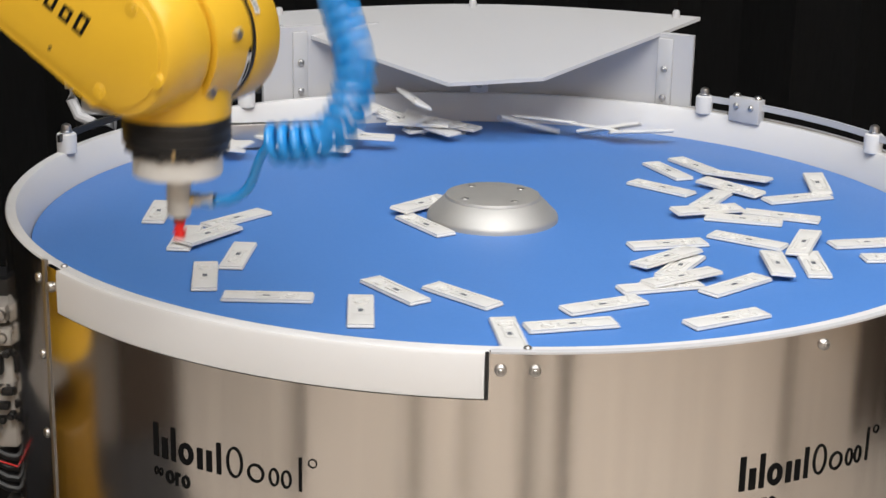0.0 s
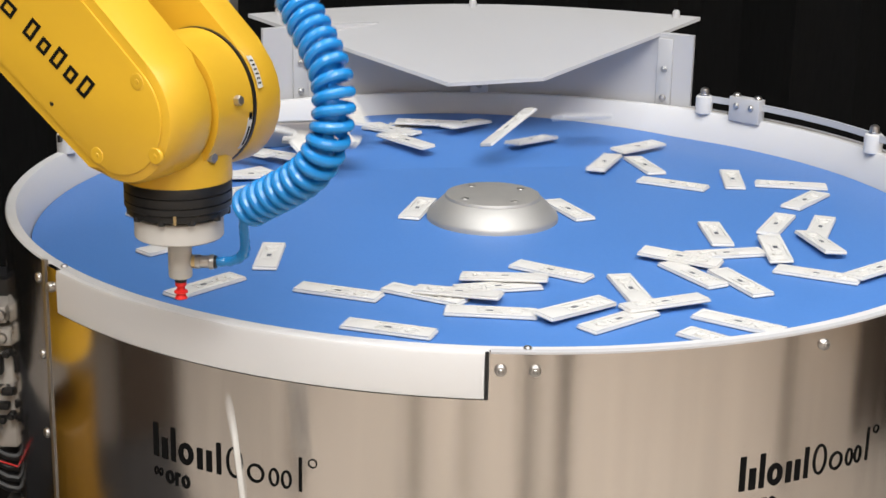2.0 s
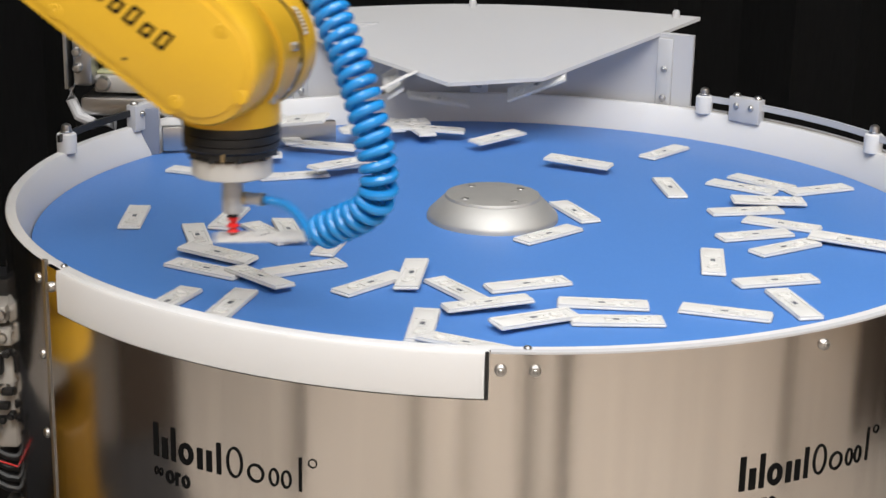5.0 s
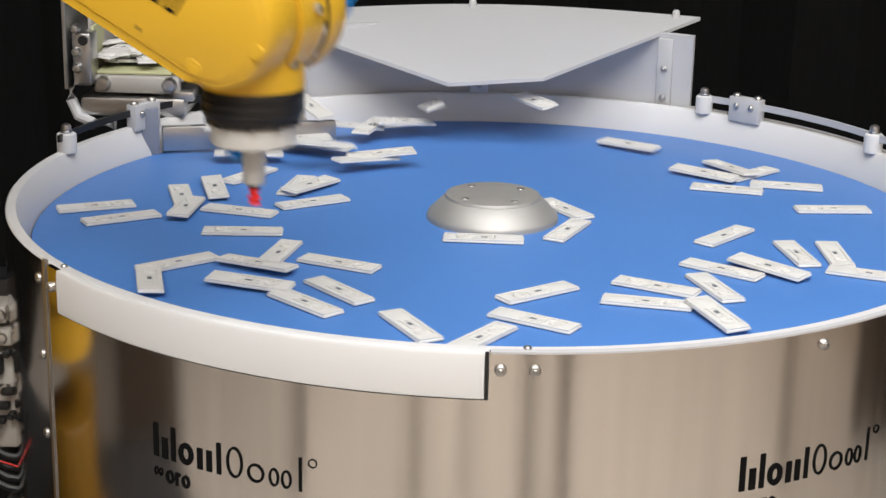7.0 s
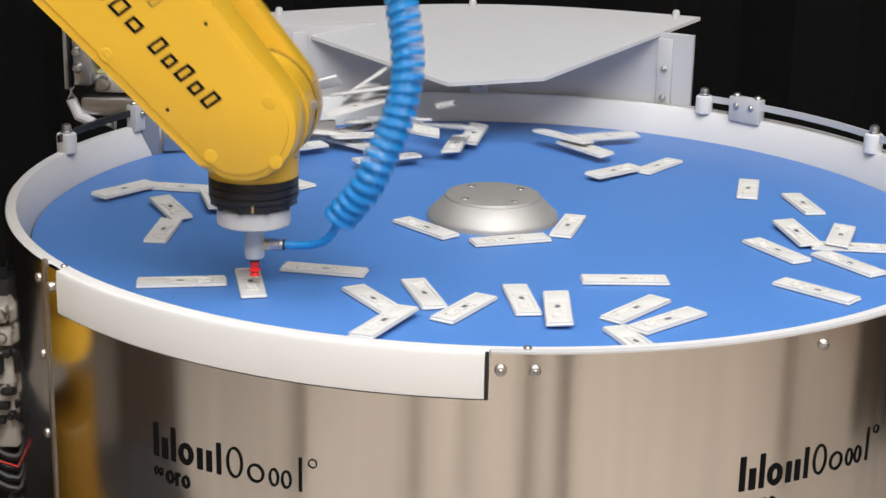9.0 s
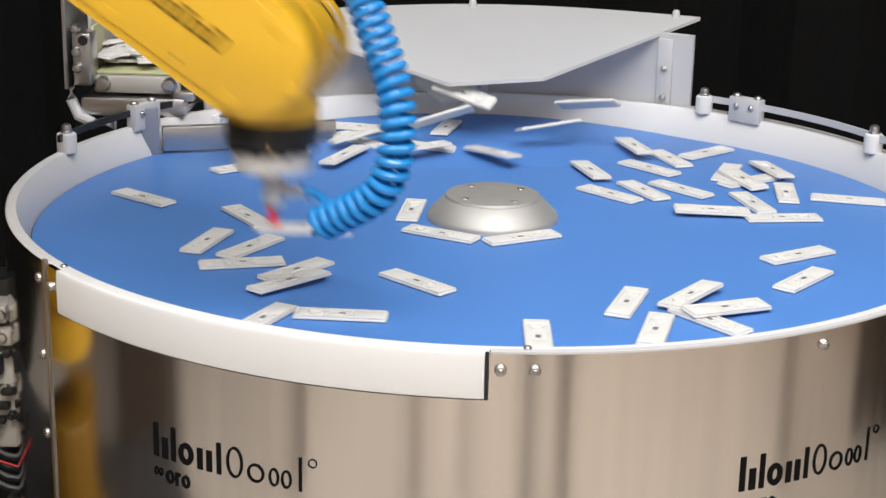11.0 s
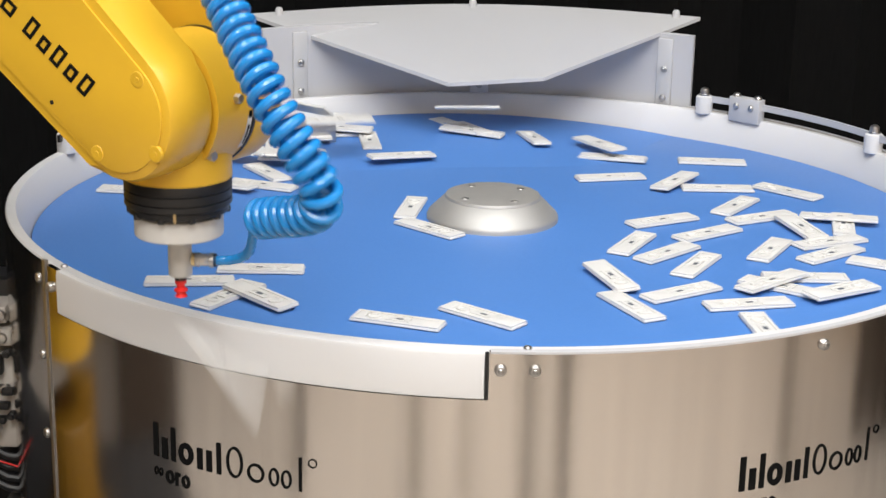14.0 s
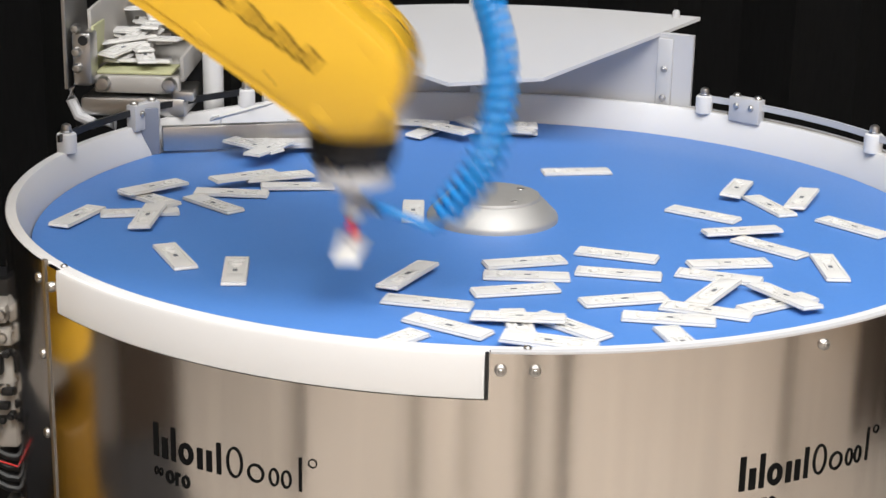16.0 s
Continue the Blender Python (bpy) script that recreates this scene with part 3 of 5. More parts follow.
    part("neck", lathe([(0.0, -0.010), (0.030, -0.010), (0.0325, -0.026), (0.0338, -0.034), (0.0338, -0.0465), (0.0, -0.0465)], steps=48), YELLOW, wrist, "yellow wrist neck")
    part("neck_block", box((0.052, 0.036, 0.030), pose(0.004, 0.004, -0.029), 0.008), YELLOW, wrist, "yellow wrist side block")
    part("barrel_bolt", lathe([(0, 0.0475), (0.0028, 0.0475), (0.0032, 0.0468), (0.0032, 0.042)], pose(0, 0.006, 0) @ Matrix.Rotation(radians(82), 4, "Y"), steps=6), STEEL2, wrist, "steel hexagon bolt")
    part("neck_bolt", lathe([(0, 0.0345), (0.0030, 0.0345), (0.0034, 0.0338), (0.0034, 0.030)], pose(0.001, -0.006, -0.0285) @ Matrix.Rotation(radians(90), 4, "Y"), steps=6), STEEL2, wrist, "steel hexagon bolt")
    part("warning_tag", lathe([(0.0438, -0.0205), (0.0440, -0.0205), (0.0440, -0.0165), (0.0438, -0.0165), (0.0438, -0.0205)], turn, steps=14, a0=-38, a1=-8), STRIP, wrist, "pale warning tag")
    part("tag_mark", lathe([(0.0440, -0.0200), (0.0441, -0.0200), (0.0441, -0.0172), (0.0440, -0.0172), (0.0440, -0.0200)], turn, steps=6, a0=-10, a1=-4), INK, wrist, "black dot on the tag")
    part("tag_mark", lathe([(0.0440, -0.0195), (0.0441, -0.0195), (0.0441, -0.0178), (0.0440, -0.0178), (0.0440, -0.0195)], turn, steps=6, a0=-34, a1=-16), INK, wrist, "black bar on the tag")
    part("cheek_tag", lathe([(0.0459, -0.0290), (0.0461, -0.0290), (0.0461, -0.0245), (0.0459, -0.0245), (0.0459, -0.0290)], pose(0.335, 0, 0.0005) @ turn, steps=10, a0=48, a1=74), STRIP, fore, "pale tag with a row of marks")
    for k in range(6):
        part("tag_mark", lathe([(0.0461, -0.0282), (0.0462, -0.0282), (0.0462, -0.0253), (0.0461, -0.0253), (0.0461, -0.0282)], pose(0.335, 0, 0.0005) @ turn, steps=2, a0=51 + 3.6 * k, a1=52.4 + 3.6 * k), INK, fore, "black mark on the tag")
    for x, z in ((0.036, -0.034), (-0.030, -0.040)):
        part("neck_screw", lathe([(0, 0.031), (0.0022, 0.031), (0.0030, 0.0302), (0.0030, 0.026)], pose(x * 0.5, 0, z) @ turn, steps=14), STEEL2, wrist, "steel neck screw")
    tool = part("tool_flange", lathe([(0.0, -0.0345), (0.0332, -0.0345), (0.0335, -0.035), (0.0335, -0.0405), (0.0326, -0.0408), (0.0326, -0.0412), (0.0335, -0.0415), (0.0335, -0.0465), (0.0326, -0.0468), (0.0326, -0.0472), (0.0335, -0.0475), (0.0335, -0.0510), (0.0315, -0.0528), (0.0315, -0.0562), (0.0285, -0.0572), (0.0, -0.0572)], steps=56), BLACK, robot, "black anodised tool flange")
    for k in range(10):
        q = polar(0.0298, 36 * k + 8)
        part("flange_screw", lathe([(0.0, -0.0582), (0.0022, -0.0582), (0.0025, -0.0577), (0.0025, -0.0545)], pose(q.x, q.y, 0), steps=12), BLACK, tool, "black cap screw")
    part("index_mark", box((0.0018, 0.0012, 0.006), pose(0.004, -0.0326, -0.0538)), BRASS, tool, "yellow index mark")
    part("adapter_plate", lathe([(0, -0.0572), (0.0272, -0.0586), (0.0278, -0.0592), (0.0278, -0.0714), (0.0270, -0.0722), (0, -0.0722)], steps=48), GREY, tool, "pale grey adapter plate")
    for k in range(4):
        q = polar(0.019, 45 + 90 * k)
        part("plate_screw", lathe([(0, -0.0743), (0.002, -0.0743), (0.0022, -0.0722)], pose(q.x, q.y, 0), steps=10), STEEL2, tool, "small plate screw")
    part("suction_stem", lathe([(0, -0.0722), (0.0075, -0.0722), (0.0075, -0.0990), (0.0068, -0.1000), (0, -0.1000)], steps=28), GREY, tool, "grey round suction stem")
    part("coupling", lathe([(0, -0.1000), (0.0038, -0.1000), (0.0038, -0.1030), (0, -0.1030)], steps=18), BLACK, tool, "black coupling")
    part("suction_cup", lathe([(0.0, -0.1025), (0.0030, -0.1025), (0.0036, -0.1035), (0.0036, -0.1055), (0.0026, -0.1064), (0.0026, -0.1082), (0.0043, -0.1092), (0.0045, -0.1102), (0.0028, -0.1112), (0.0038, -0.1138), (0.0042, -0.1140), (0.0, -0.1132)], steps=24), RED, tool, "red bellows suction cup")
    side = Matrix(((0, 0, 1, 0), (0, 1, 0, 0), (-1, 0, 0, 0), (0, 0, 0, 1)))
    fit = part("hose_fitting", lathe([(0, 0.006), (0.0034, 0.006), (0.0034, 0.0095), (0.0046, 0.0100), (0.0046, 0.0125), (0.0040, 0.0130), (0.0040, 0.0185), (0.0048, 0.0190), (0.0048, 0.0215), (0, 0.0215)], pose(0, 0, -0.0895) @ side, steps=20), STEEL2, tool, "nickel push-in hose fitting")
    part("fitting_collar", lathe([(0, 0.0216), (0.0042, 0.0216), (0.0042, 0.0232), (0, 0.0232)], pose(0, 0, -0.0895) @ side, steps=18), BLACK, tool, "black release collar")
    part("fitting_base", lathe([(0, 0.0075), (0.0044, 0.0075), (0.0044, 0.0097), (0, 0.0097)], pose(0, 0, -0.0895) @ side, steps=18), BRASS, tool, "brass fitting base")
    for ob in (turret, upper, fore, wrist, tool):
        ob.matrix_parent_inverse = Matrix()
    return turret, upper, fore, wrist, tool


turret, upper_arm, forearm, wrist, tool = build_robot()

# coiled air hose, in rigid turns
COILS, LINKS = 30, 10
hose = tagged(empty("air_hose"), "blue coiled polyurethane air hose hanging from the gripper", "air hose")
coil_parts, link_parts = [], []


def build_hose():
    pts = []
    for i in range(31):
        a = 2 * math.pi * (1.12 * i / 30)
        pts.append((0.0098 * math.cos(a), 0.0098 * math.sin(a), 0.0086 * (i / 30 - 0.5) * 1.12))
    first = part("coil_turn", tube(pts, 0.0032, 10), HOSE, hose)
    coil_parts.append(first)
    for _ in range(COILS - 1):
        ob = new("coil_turn", first.data)
        ob.parent = hose
        coil_parts.append(ob)
    seg = part("hose_link", lathe([(0, 0.0096), (0.0022, 0.0088), (0.0030, 0.0068), (0.0030, -0.0068), (0.0022, -0.0088), (0, -0.0096)], steps=12), HOSE, hose)
    link_parts.append(seg)
    for _ in range(LINKS - 1):
        ob = new("hose_link", seg.data)
        ob.parent = hose
        link_parts.append(ob)


build_hose()

# ---- movement ----
ARM, HANG, CASSETTES = [], [], []
DROP = Vector((-0.196, -0.417, 0.060))


def arm_at(t, x, y, z, yaw):
    ARM.append((t, Vector((x, y, z)), yaw))


def hose_at(t, *points):
    HANG.append((t, [Vector(q) for q in points]))


def between(rows, t):
    """Smooth value of rows (t, vector, number) at t."""
    if t <= rows[0][0]:
        return rows[0][1].copy(), rows[0][2]
    for (t0, p0, a0), (t1, p1, a1) in zip(rows, rows[1:]):
        if t <= t1:
            f = (t - t0) / (t1 - t0)
            i = rows.index((t0, p0, a0))
            pm = rows[i - 1][1] if i else p0
            pn = rows[i + 2][1] if i + 2 < len(rows) else p1
            tm = rows[i - 1][0] if i else t0
            tn = rows[i + 2][0] if i + 2 < len(rows) else t1
            d0 = (p1 - pm) * ((t1 - t0) / max(t1 - tm, 1e-6)) * 0.8
            d1 = (pn - p0) * ((t1 - t0) / max(tn - t0, 1e-6)) * 0.8
            reach = 2.5 * (p1 - p0).length
            for d in (d0, d1):
                if d.length > reach:
                    d *= reach / d.length
            h = (2 * f**3 - 3 * f**2 + 1) * p0 + (f**3 - 2 * f**2 + f) * d0 + (3 * f**2 - 2 * f**3) * p1 + (f**3 - f**2) * d1
            return h, a0 + (a1 - a0) * (3 * f * f - 2 * f**3)
    return rows[-1][1].copy(), rows[-1][2]


def joints(tip):
    w = tip + Vector((0, 0, WRIST_UP))
    dx, dy = w.x - BASE.x, w.y - BASE.y
    head = math.atan2(dy, dx)
    r, dz = math.hypot(dx, dy) - OFFSET, w.z - SHOULDER_Z
    d = min(math.hypot(r, dz), UPPER + FORE - 0.001)
    b = math.acos((d * d + FORE * FORE - UPPER * UPPER) / (2 * d * FORE))
    down = b - math.atan2(dz, r)
    return w, head, down


def coil_path(q, count):
    """Even points and directions on a smooth curve through q."""
    fine = []
    ext = [q[0] * 2 - q[1]] + q + [q[-1] * 2 - q[-2]]
    for a, b, c, d in zip(ext, ext[1:], ext[2:], ext[3:]):
        for k in range(16):
            f = k / 16
            fine.append(0.5 * ((2 * b) + (c - a) * f + (2 * a - 5 * b + 4 * c - d) * f * f + (3 * b - a - 3 * c + d) * f**3))
    fine.append(q[-1])
    run = [0.0]
    for a, b in zip(fine, fine[1:]):
        run.append(run[-1] + (b - a).length)
    out, j = [], 0
    for i in range(count):
        s = run[-1] * (i + 0.5) / count
        while j < len(run) - 2 and run[j + 1] < s:
            j += 1
        f = (s - run[j]) / max(run[j + 1] - run[j], 1e-9)
        lo, hi = max(j - 3, 0), min(j + 4, len(fine) - 1)
        out.append((fine[j].lerp(fine[j + 1], f), (fine[hi] - fine[lo]).normalized()))
    return out


def aim(at, z):
    """A pose at a place with its z axis along z and its x axis as near as can be to the world's y."""
    x = Vector((0.2, 1, 0.1))
    y = z.cross(x).normalized()
    x = y.cross(z).normalized()
    m = Matrix((x, y, z)).transposed().to_4x4()
    m.translation = at
    return m


def cassette_path(seed, rides, taken=None):
    CASSETTES.append((seed, rides, taken))


FALLS = (0.3, 3.45, 3.55, 3.65, 3.8, 7.3, 7.45, 7.6, 11.35, 11.45, 11.55, 11.7, 11.8)


def falling_rows(seed, go, end, yaw, layer):
    """Slides off the trough, tips over its lip and lands on the disc, which comes to rest."""
    rng = random.Random(seed)
    lie, y = Vector((-0.375 + rng.uniform(-0.02, 0.02), 0.30 + rng.uniform(-0.02, 0.02), 0.088)), yaw + rng.uniform(-40, 40)
    rows = [(0.0, pose(*lie, 4, -3, y)), (go - 0.6, pose(*lie, 4, -3, y)), (go - 0.15, pose(-0.37, 0.240, 0.086, 10, 0, y))]
    start, end = Vector((-0.355, 0.195, 0.062)), Vector((*end, LYING + STEP * layer + 0.001))
    rows.append((go - 0.07, pose(*start, 35, 10, y)))
    q = start.lerp(end, 0.6) + Vector((0, 0, 0.012))
    rows.append((go + 0.03, pose(*q, 68, 24, 0.5 * (y + yaw))))
    rows.append((go + 0.10, pose(*end, 8, 3, yaw + 6)))
    rows.append((go + 0.17, pose(*end, 1, 1, yaw)))
    return rows + [(16.0, pose(*end, 1, 1, yaw - 3))]


def cassette_rows(seed, rides, taken):
    rng = random.Random(seed * 7 + 1)
    rows = []

    def riding(t, r, a, yaw, layer):
        return polar(r, a - LEAD - TURN * t, LYING + STEP * layer), yaw - LEAD - TURN * t

    def put(t, at, yaw, tilt=0.0, side=0.0):
        rows.append((t, pose(at.x, at.y, at.z, tilt, side, yaw)))

    def hop(t0, t1, start, end):
        """Thrown along the back of the disc by the strokes from below."""
        (r0, a0, y0), (r1, a1, y1) = start, end
        n = max(2, round((t1 - t0) / 0.2))
        for k in range(1, n):
            f = k / n
            t = t0 + (t1 - t0) * f
            up = rng.random() < 0.38 and 0.08 < f < 0.9
            r = r0 + (r1 - r0) * f + rng.uniform(-0.02, 0.02)
            a = a0 + (a1 - a0) * f + rng.uniform(-2, 2)
            z = rng.uniform(0.028, 0.062) if up else LYING + STEP * rng.choice((0, 0, 1, 2)) + 0.007
            put(t, polar(min(max(r, 0.2), 0.372), a, z), y0 + (y1 - y0) * f + rng.uniform(-12, 12), rng.uniform(-38, 38) if up else rng.uniform(-5, 5), rng.uniform(-26, 26) if up else rng.uniform(-4, 4))

    t0, t1, r, a, yaw, layer = rides[0]
    if t0 > 4.4 and r > 0.13:
        # waits on the tray of the linear feeder, slides off and falls on the disc
        lie = Vector((-0.375 + rng.uniform(-0.028, 0.028), 0.33 + rng.uniform(-0.04, 0.10), 0.083 + rng.uniform(0, 0.012)))
        go = max([b for b in FALLS if b <= t0 - 2.2] or [t0 - 2.2])
        put(0.0, lie, rng.uniform(0, 180), rng.uniform(-6, 6), rng.uniform(-6, 6))
        y = rng.uniform(60, 120)
        put(max(0.05, go - 0.6), lie, y)
        put(go - 0.1, Vector((-0.365, 0.235, 0.080)), y)
        put(go + 0.05, Vector((-0.35, 0.195, 0.045)), y, 70)
        put(go + 0.2, polar(0.33, 155, 0.004), y - 40)
        end = a - TURN * t0
        end += 360 * round((65 - end) / 360)
        y2 = yaw - TURN * t0
        y2 += 360 * round((y - 40 - y2) / 360)
        hop(go + 0.2, t0, (0.33, 155, y - 40), (r, end, y2))
    elif t0 > 0.01:
        y = rng.uniform(0, 180)
        a0 = a - TURN * t0 + min(85.0, TURN * t0)
        put(0.0, polar(0.34, a0, 0.01 + STEP * rng.choice((0, 1, 2))), y, rng.uniform(-20, 20), rng.uniform(-20, 20))
        hop(0.0, t0, (0.34, a0, y), (r, a - TURN * t0, yaw - TURN * t0))
    for i, (t0, t1, r, a, yaw, layer) in enumerate(rides):
        n = max(1, math.ceil((t1 - t0) / 0.3))
        for k in range(n + 1):
            t = t0 + (t1 - t0) * k / n
            at, y = riding(t, r, a, yaw, layer)
            put(t, at, y, 3.5 if layer else 0.0, 1.5 if layer else 0.0)
        if i + 1 < len(rides):
            u0, _, r2, a2, yaw2, _ = rides[i + 1]
            end = a2 - TURN * u0
            now = a - TURN * t1
            end += 360 * round((now - 45 - end) / 360)
            y2 = yaw2 - TURN * u0
            y2 += 360 * round((y - y2) / 360)
            hop(t1, u0, (r, now, y), (r2, end, y2))
    if taken:
        te, td = taken
        at, y = riding(te, r, a, yaw, layer)
        tip, _ = between(ARM, te)
        along = Vector((math.cos(radians(y)), math.sin(radians(y)), 0))
        side = 1 if (at - tip).dot(along) >= 0 else -1
        swing = (-10 - y - (0 if side > 0 else 180) + 180) % 360 - 180

        def held(t, f):
            turned = y + swing * f
            arm = polar(0.021 * side, turned, -0.0058)
            return between(ARM, t)[0] + arm, turned
        t = te + 0.05
        while t < min(td, 16.0) + 0.001:
            f = min(1, (t - te) / max(min(td, te + 0.4) - te, 0.1))
            place, turned = held(t, f * f * (3 - 2 * f))
            put(t, place, turned)
            t += 0.05
        if td < 16:
            place, y = held(td, 1.0)
            tip = between(ARM, td)[0]
            put(td, place, y)
            for k in range(1, 5):
                s = k / 30
                put(td + s + 0.001, place + Vector((0.25 * s, -0.3 * s, -1.2 * s - 4.9 * s * s)), y + 10 * k, 0, min(85, 45 * k))
            rest = Vector((tip.x + 0.03, tip.y - 0.03 - 0.006 * (seed % 6), -0.2997 + STEP * (seed % 4)))
            put(td + 0.2, rest, y + 60, 0)
            put(16.0, rest, y + 60, 0)
    elif rides[-1][1] < 15.9:
        t1 = rides[-1][1]
        now = a - TURN * t1
        y0 = yaw - TURN * t1
        hop(t1, 16.0, (r, now, y0), (0.33, now - min(60, TURN * (16 - t1)), y0 - 60))
        put(16.0, polar(0.33, now - min(60, TURN * (16 - t1)), 0.004 + STEP * (seed % 3)), y0 - 60, 4)
    # one row for each time, in order
    rows.sort(key=lambda q: q[0])
    clean = []
    for t, m in rows:
        if t > 16.0:
            continue
        if clean and frame(t) <= frame(clean[-1][0]):
            continue
        clean.append((t, m))
    if frame(clean[-1][0]) < frame(16.0):
        clean.append((16.0, clean[-1][1]))
    return clean


def pile_rows(seed):
    """A cassette that the deflector holds back, jolted by every stroke."""
    rng = random.Random(seed)
    a, r, y, layer = 94 + rng.uniform(0, 44), rng.uniform(0.262, 0.368), rng.uniform(0, 180), seed % 3
    rows, t = [], 0.0
    while t < 16.0:
        up = rng.random() < 0.17
        a = min(max(a + rng.uniform(-4, 4), 88), 146)
        y += rng.uniform(-14, 14)
        z = rng.uniform(0.028, 0.055) if up else LYING + STEP * layer + 0.006
        q = polar(r + rng.uniform(-0.006, 0.006), a, z)
        rows.append((t, pose(q.x, q.y, q.z, rng.uniform(-40, 40) if up else rng.uniform(-3, 3), rng.uniform(-24, 24) if up else rng.uniform(-3, 3), y)))
        t += rng.uniform(0.2, 0.36)
    return rows + [(16.0, rows[-1][1])]


def motions():
    arm_at(0, -0.196, -0.416, 0.100, 0)
    arm_at(0.1, -0.178, -0.300, 0.104, 0)
    arm_at(0.2, -0.113, -0.192, 0.027, 0)
    arm_at(0.3, -0.103, -0.196, 0.012, 0)
    arm_at(0.4, -0.112, -0.172, 0.012, 0)
    arm_at(0.5, -0.122, -0.246, 0.053, 0)
    arm_at(0.6, -0.182, -0.328, 0.070, 0)
    arm_at(0.7, -0.195, -0.416, 0.064, 0)
    arm_at(0.8, -0.195, -0.416, 0.064, 0)
    arm_at(0.9, -0.195, -0.417, 0.128, 0)
    arm_at(1, -0.196, -0.415, 0.134, 0)
    arm_at(1.1, -0.196, -0.415, 0.134, 0)
    arm_at(1.2, -0.149, -0.366, 0.108, -27)
    arm_at(1.3, -0.079, -0.326, 0.050, -53)
    arm_at(1.4, -0.075, -0.282, 0.012, -80)
    arm_at(1.5, -0.092, -0.286, 0.012, -90)
    arm_at(1.6, -0.104, -0.309, 0.057, -65)
    arm_at(1.7, -0.135, -0.336, 0.089, -40)
    arm_at(1.8, -0.188, -0.369, 0.100, -20)
    arm_at(1.9, -0.196, -0.415, 0.068, 0)
    arm_at(2, -0.196, -0.417, 0.060, 0)
    arm_at(2.1, -0.197, -0.419, 0.122, 0)
    arm_at(2.2, -0.189, -0.339, 0.112, 0)
    arm_at(2.3, -0.141, -0.269, 0.066, -55)
    arm_at(2.4, -0.126, -0.203, 0.012, -110)
    arm_at(2.5, -0.135, -0.227, 0.012, -110)
    arm_at(2.6, -0.141, -0.175, 0.012, -97)
    arm_at(2.7, -0.157, -0.225, 0.059, -72)
    arm_at(2.8, -0.189, -0.281, 0.089, -40)
    arm_at(2.9, -0.206, -0.352, 0.066, 0)
    arm_at(3, -0.196, -0.417, 0.061, 7)
    arm_at(3.1, -0.198, -0.412, 0.079, 13)
    arm_at(3.2, -0.193, -0.414, 0.136, 20)
    arm_at(3.3, -0.151, -0.344, 0.106, 87)
    arm_at(3.4, -0.117, -0.281, 0.050, 140)
    arm_at(3.5, -0.124, -0.214, 0.012, 180)
    arm_at(3.6, -0.132, -0.183, 0.012, 180)
    arm_at(3.7, -0.133, -0.233, 0.049, 150)
    arm_at(3.8, -0.170, -0.283, 0.092, 90)
    arm_at(3.9, -0.205, -0.351, 0.076, 30)
    arm_at(4, -0.196, -0.417, 0.060, 0)
    arm_at(4.1, -0.195, -0.416, 0.064, 0)
    arm_at(4.2, -0.195, -0.416, 0.131, 0)
    arm_at(4.4, -0.144, -0.319, 0.081, -10)
    arm_at(4.6, -0.114, -0.229, 0.012, -20)
    arm_at(4.75, -0.122, -0.209, 0.012, -16)
    arm_at(4.9, -0.152, -0.261, 0.064, -11)
    arm_at(5.1, -0.205, -0.348, 0.072, -6)
    arm_at(5.25, -0.196, -0.417, 0.061, -1)
    arm_at(5.35, -0.196, -0.417, 0.061, 0)
    arm_at(5.5, -0.196, -0.415, 0.134, 0)
    arm_at(5.7, -0.196, -0.415, 0.134, 0)
    arm_at(5.9, -0.156, -0.287, 0.084, 0)
    arm_at(6.1, -0.120, -0.165, 0.012, -33)
    arm_at(6.2, -0.123, -0.153, 0.012, -50)
    arm_at(6.3, -0.126, -0.143, 0.012, -50)
    arm_at(6.4, -0.123, -0.203, 0.048, -50)
    arm_at(6.5, -0.159, -0.267, 0.080, -25)
    arm_at(6.6, -0.200, -0.342, 0.071, 0)
    arm_at(6.7, -0.196, -0.417, 0.062, 7)
    arm_at(6.8, -0.195, -0.416, 0.066, 13)
    arm_at(6.9, -0.195, -0.415, 0.134, 20)
    arm_at(7, -0.158, -0.354, 0.106, 87)
    arm_at(7.1, -0.114, -0.301, 0.051, 143)
    arm_at(7.2, -0.117, -0.245, 0.012, 190)
    arm_at(7.3, -0.127, -0.242, 0.012, 190)
    arm_at(7.4, -0.132, -0.276, 0.055, 157)
    arm_at(7.5, -0.175, -0.312, 0.096, 90)
    arm_at(7.6, -0.201, -0.365, 0.078, 0)
    arm_at(7.7, -0.196, -0.417, 0.062, 0)
    arm_at(7.8, -0.196, -0.416, 0.065, 0)
    arm_at(7.9, -0.195, -0.415, 0.135, 0)
    arm_at(8, -0.175, -0.325, 0.074, -8)
    arm_at(8.1, -0.174, -0.235, 0.012, -15)
    arm_at(8.2, -0.183, -0.221, 0.012, -22)
    arm_at(8.3, -0.181, -0.263, 0.046, -30)
    arm_at(8.4, -0.194, -0.306, 0.081, -15)
    arm_at(8.5, -0.202, -0.364, 0.062, 0)
    arm_at(8.6, -0.196, -0.417, 0.062, 0)
    arm_at(8.7, -0.206, -0.361, 0.070, 0)
    arm_at(8.8, -0.208, -0.299, 0.101, 0)
    arm_at(8.9, -0.177, -0.260, 0.048, 0)
    arm_at(9, -0.179, -0.218, 0.012, 0)
    arm_at(9.1, -0.188, -0.197, 0.012, 0)
    arm_at(9.2, -0.186, -0.244, 0.050, 0)
    arm_at(9.35, -0.209, -0.328, 0.066, 0)
    arm_at(9.5, -0.196, -0.417, 0.061, 0)
    arm_at(9.6, -0.196, -0.417, 0.063, 0)
